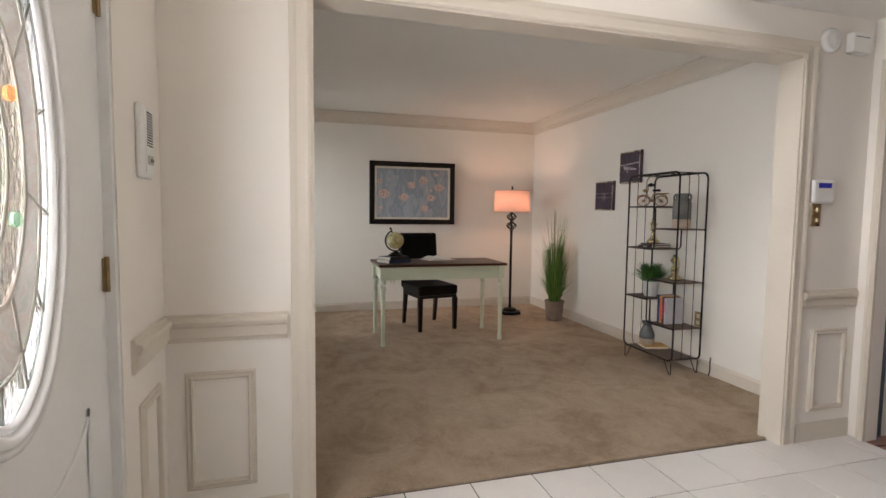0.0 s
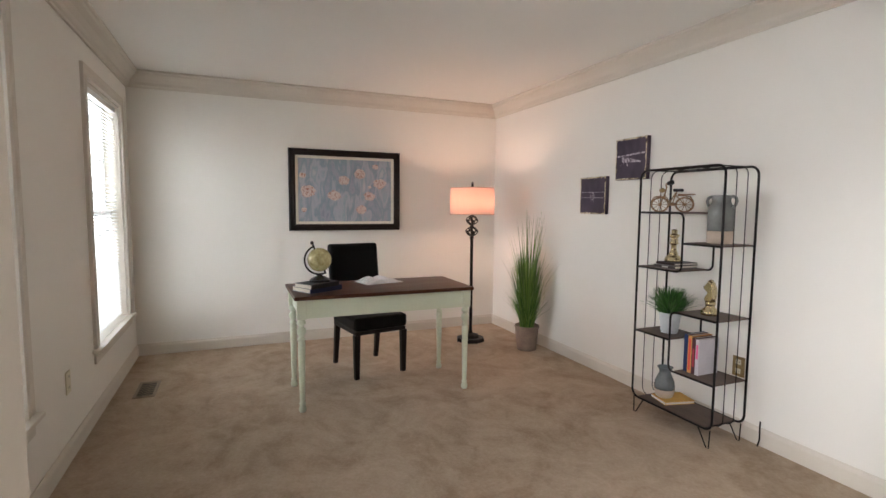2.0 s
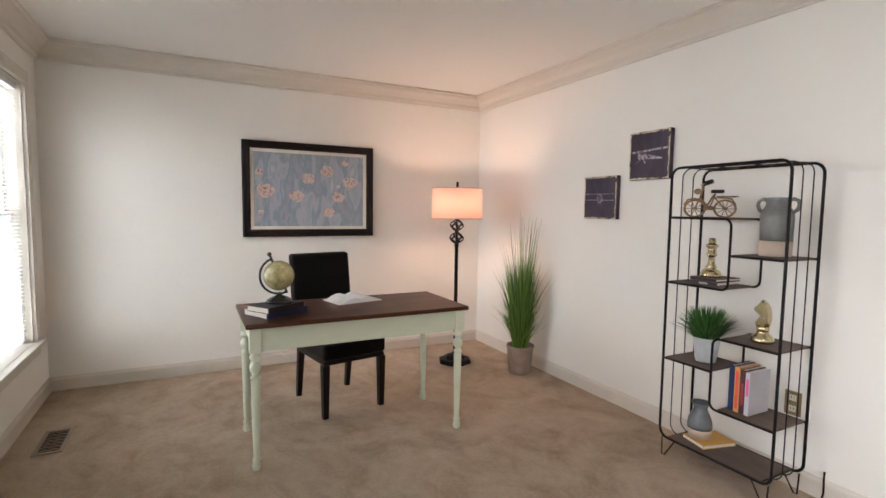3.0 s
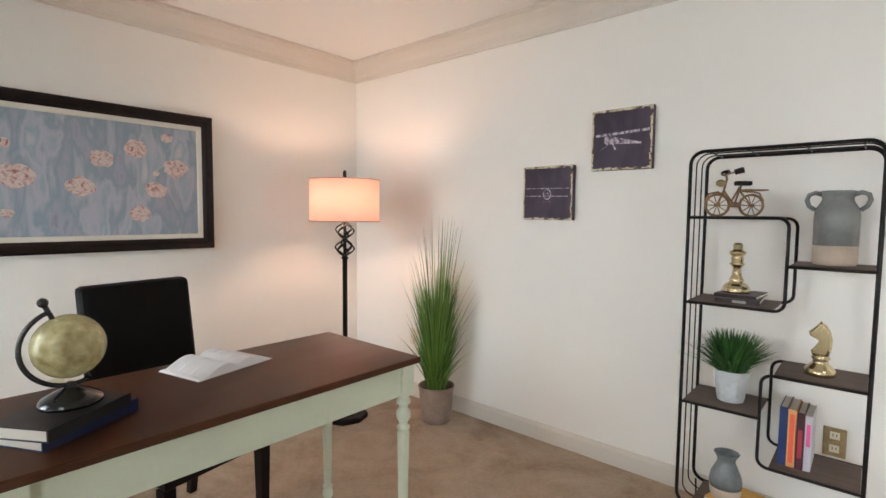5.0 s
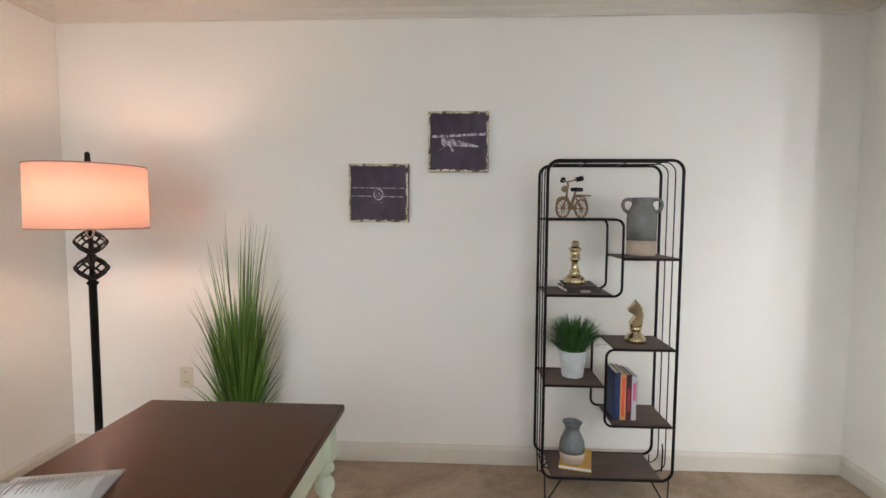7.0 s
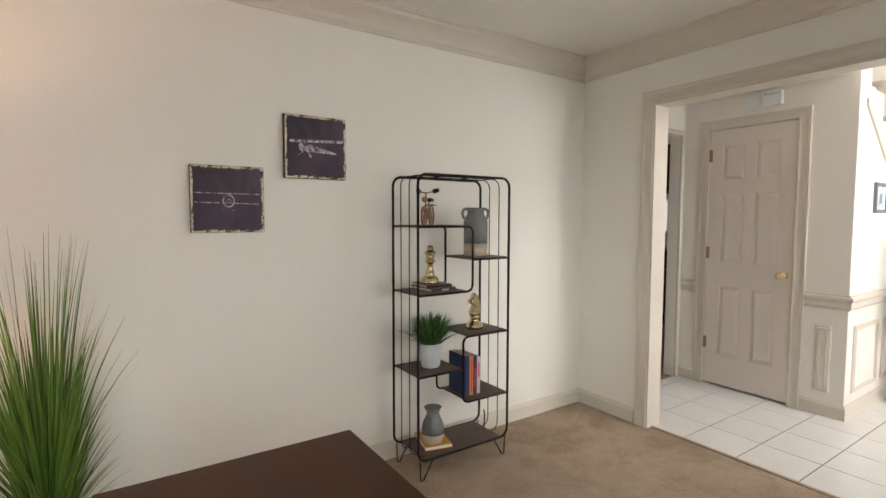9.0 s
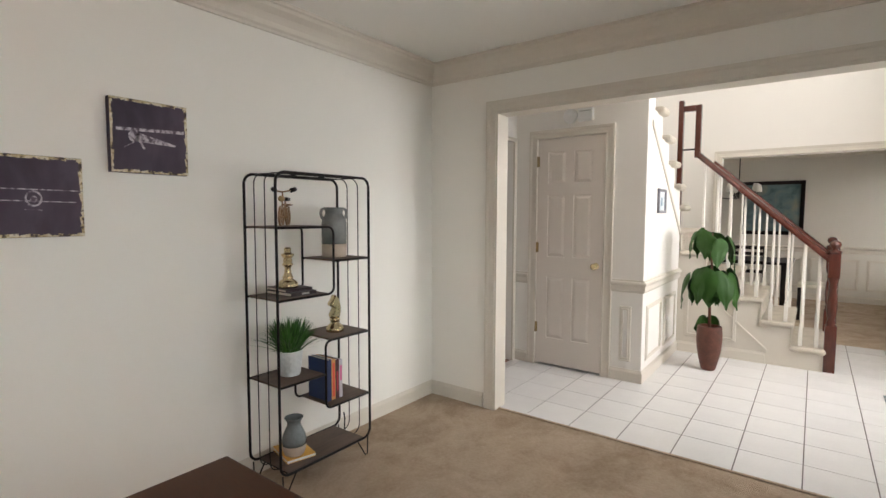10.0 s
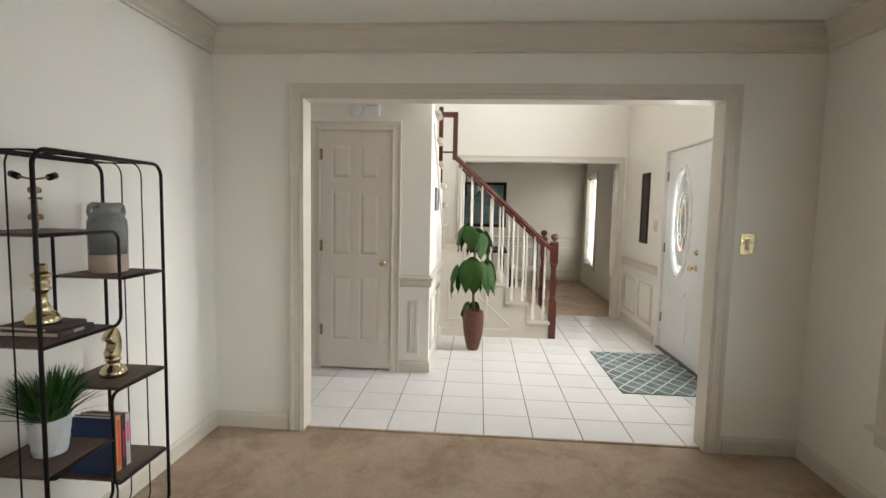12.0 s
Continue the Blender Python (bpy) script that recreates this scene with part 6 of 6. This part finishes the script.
chand = thing("chandelier", "black iron chandelier with pale candle shades", "chandelier", pose(1.75, -3.3, 1.62))
bm = bmesh.new()
tube(bm, [(0, 0, 0.0), (0, 0, 0.816)], 0.008, 8)
for k in range(5):
    t = 2 * math.pi * k / 5
    tube(bm, [(r * math.cos(t), r * math.sin(t), z) for r, z in ((0.0, 0.10), (0.12, 0.0), (0.24, 0.02), (0.28, 0.10))], 0.007, 6)
part("arms", bm, IRON, chand)
for k in range(5):
    t = 2 * math.pi * k / 5
    part("candle_shade", lathe(bmesh.new(), [(0.05, 0.10), (0.045, 0.16), (0.03, 0.21), (0.028, 0.21)], 0.28 * math.cos(t), 0.28 * math.sin(t), 14), CAND, chand)

# ---- kitchen seen through the hall doorway ----
for x0, n in ((4.30, 2), (5.10, 3)):
    cab = thing("kitchen_cabinet", "dark cherry kitchen base cabinet", "cabinet", pose(x0, -2.19, 0.004), "kitchen base cabinets")
    w = 0.395 * n
    part("body", boxes((0, 0, 0.1, w, 0.58, 0.88)), MAHOGANY, cab)
    part("plinth", boxes((0, 0, 0, w, 0.52, 0.0998)), BLACKWOOD, cab)
    for k in range(n):
        part("door", boxes((0.01 + 0.395 * k, 0.5805, 0.14, 0.385 + 0.395 * k, 0.598, 0.86), bevel=0.003), MAHOGANY, cab)
tagged(part("kitchen_worktop", boxes((4.29, -2.19, 0.8845, 6.30, -1.56, 0.924), bevel=0.006), GLAZE), "grey stone worktop on the kitchen cabinets", "worktop")
wc = thing("wall_cabinet", "dark cherry kitchen wall cabinet", "cabinet", pose(4.32, -2.19, 1.72))
part("body", boxes((0, 0, 0, 1.98, 0.32, 0.715)), MAHOGANY, wc)
for k in range(4):
    part("door", boxes((0.01 + 0.495 * k, 0.3205, 0.01, 0.485 + 0.495 * k, 0.338, 0.705), bevel=0.003), MAHOGANY, wc)
pan = thing("pantry_cabinet", "tall dark cherry pantry cabinet by the doorway", "cabinet", pose(3.36, 1.40, 0.004))
part("body", boxes((0, 0.02, 0, 0.9, 0.548, 2.2)), MAHOGANY, pan)
for k in range(2):
    part("door", boxes((0.01 + 0.445 * k, 0, 0.1, 0.445 + 0.445 * k, 0.0198, 2.18), bevel=0.003), MAHOGANY, pan)
ist = thing("bar_stool", "dark wooden bar stool with round seat", "stool", pose(4.46, -0.95, 0.004))
part("seat", lathe(bmesh.new(), [(0.17, 0.64), (0.18, 0.655), (0.17, 0.68), (0.02, 0.685)], seg=20), BLACKWOOD, ist)
for k in range(4):
    t = math.pi / 4 + math.pi / 2 * k
    part("leg", tube(bmesh.new(), [(0.19 * math.cos(t), 0.19 * math.sin(t), 0), (0.13 * math.cos(t), 0.13 * math.sin(t), 0.642)], 0.016, 8), BLACKWOOD, ist)
BULBM = bpy.data.materials.new("lit_bulb")
BULBM.use_nodes = True
b = BULBM.node_tree.nodes["Principled BSDF"]
b.inputs["Emission Color"].default_value, b.inputs["Emission Strength"].default_value = (1, 0.72, 0.45, 1), 9
pend = thing("pendant_light", "small lit pendant lamp in the kitchen", "lamp", pose(4.52, -0.87, 1.66))
part("shade", lathe(bmesh.new(), [(0.05, 0.0), (0.075, 0.05), (0.06, 0.12), (0.02, 0.16), (0.01, 0.16)], seg=18), BULBM, pend, "glowing glass shade")
part("rod", tube(bmesh.new(), [(0, 0, 0.16), (0, 0, 0.782)], 0.005, 6), IRON, pend)

# ---- floor tiles of the foyer ----
floor = structure("floor_foyer", boxes((FXW, FYS - 0.07, -0.011, FXE, 2.09, 0.0)), GROUT, "glossy white square ceramic tiles with grey grout", "tiled floor")
me = mesh_of("tile", boxes((-0.1518, -0.1518, 0, 0.1518, 0.1518, 0.0045), bevel=0.0016), TILE)
PITCH, JOINT = 0.309, 0.0027
cut_meshes = {}
for i in range(-9, 5):
    for j in range(-11, 3):
        x0, x1 = 2.070 + PITCH * (i - 1), 2.070 + PITCH * i
        y0, y1 = 1.768 + PITCH * (j - 1), 1.768 + PITCH * j
        cx0, cx1, cy0, cy1 = max(x0 + JOINT, FXW), min(x1 - JOINT, FXE), max(y0 + JOINT, FYS - 0.07), min(y1 - JOINT, 2.09)
        if cx1 - cx0 < 0.02 or cy1 - cy0 < 0.02:
            continue
        if (cx0 + cx1) / 2 > 0.83 and cy1 < -0.36:
            continue
        if (cx0 + cx1) / 2 > CWX + 0.1 and cy1 < CWY - 0.1:
            continue
        w, h = cx1 - cx0, cy1 - cy0
        if abs(w - 0.3036) < 1e-4 and abs(h - 0.3036) < 1e-4:
            data = me
        else:
            key = (round(w, 3), round(h, 3))
            if key not in cut_meshes:
                cut_meshes[key] = mesh_of("cut_tile", boxes((-w / 2, -h / 2, 0, w / 2, h / 2, 0.0045)), TILE)
            data = cut_meshes[key]
        t = new("tile", data)
        t.parent = floor
        t.location = ((cx0 + cx1) / 2, (cy0 + cy1) / 2, 0.0)
structure("threshold", boxes((OX0 + 0.02, 2.088, 0.0, OX1 - 0.02, 2.11, 0.013), bevel=0.004), CARPET, "folded carpet edge at the tile", "carpet edge")
# ground outside
structure("ground", boxes((-3000, -3000, -0.6, 3000, 3000, -0.22)), material("lawn", (0.09, 0.13, 0.05), 0.95, vary=0.3, scale=0.6, fine=8), "green lawn outside the house", "ground")
structure("roof", boxes((-0.8, -5.4, FH + 0.16, 6.4, 6.6, FH + 0.3)), GROUT, "plain roof closing the house", "roof")
structure("backdrop", boxes((-9.0, -140, -0.2, -8.9, 140, 60)), glow("hazy_daylight", (0.93, 0.97, 1.0), 2.6), "bright hazy distance outside the windows", "backdrop")
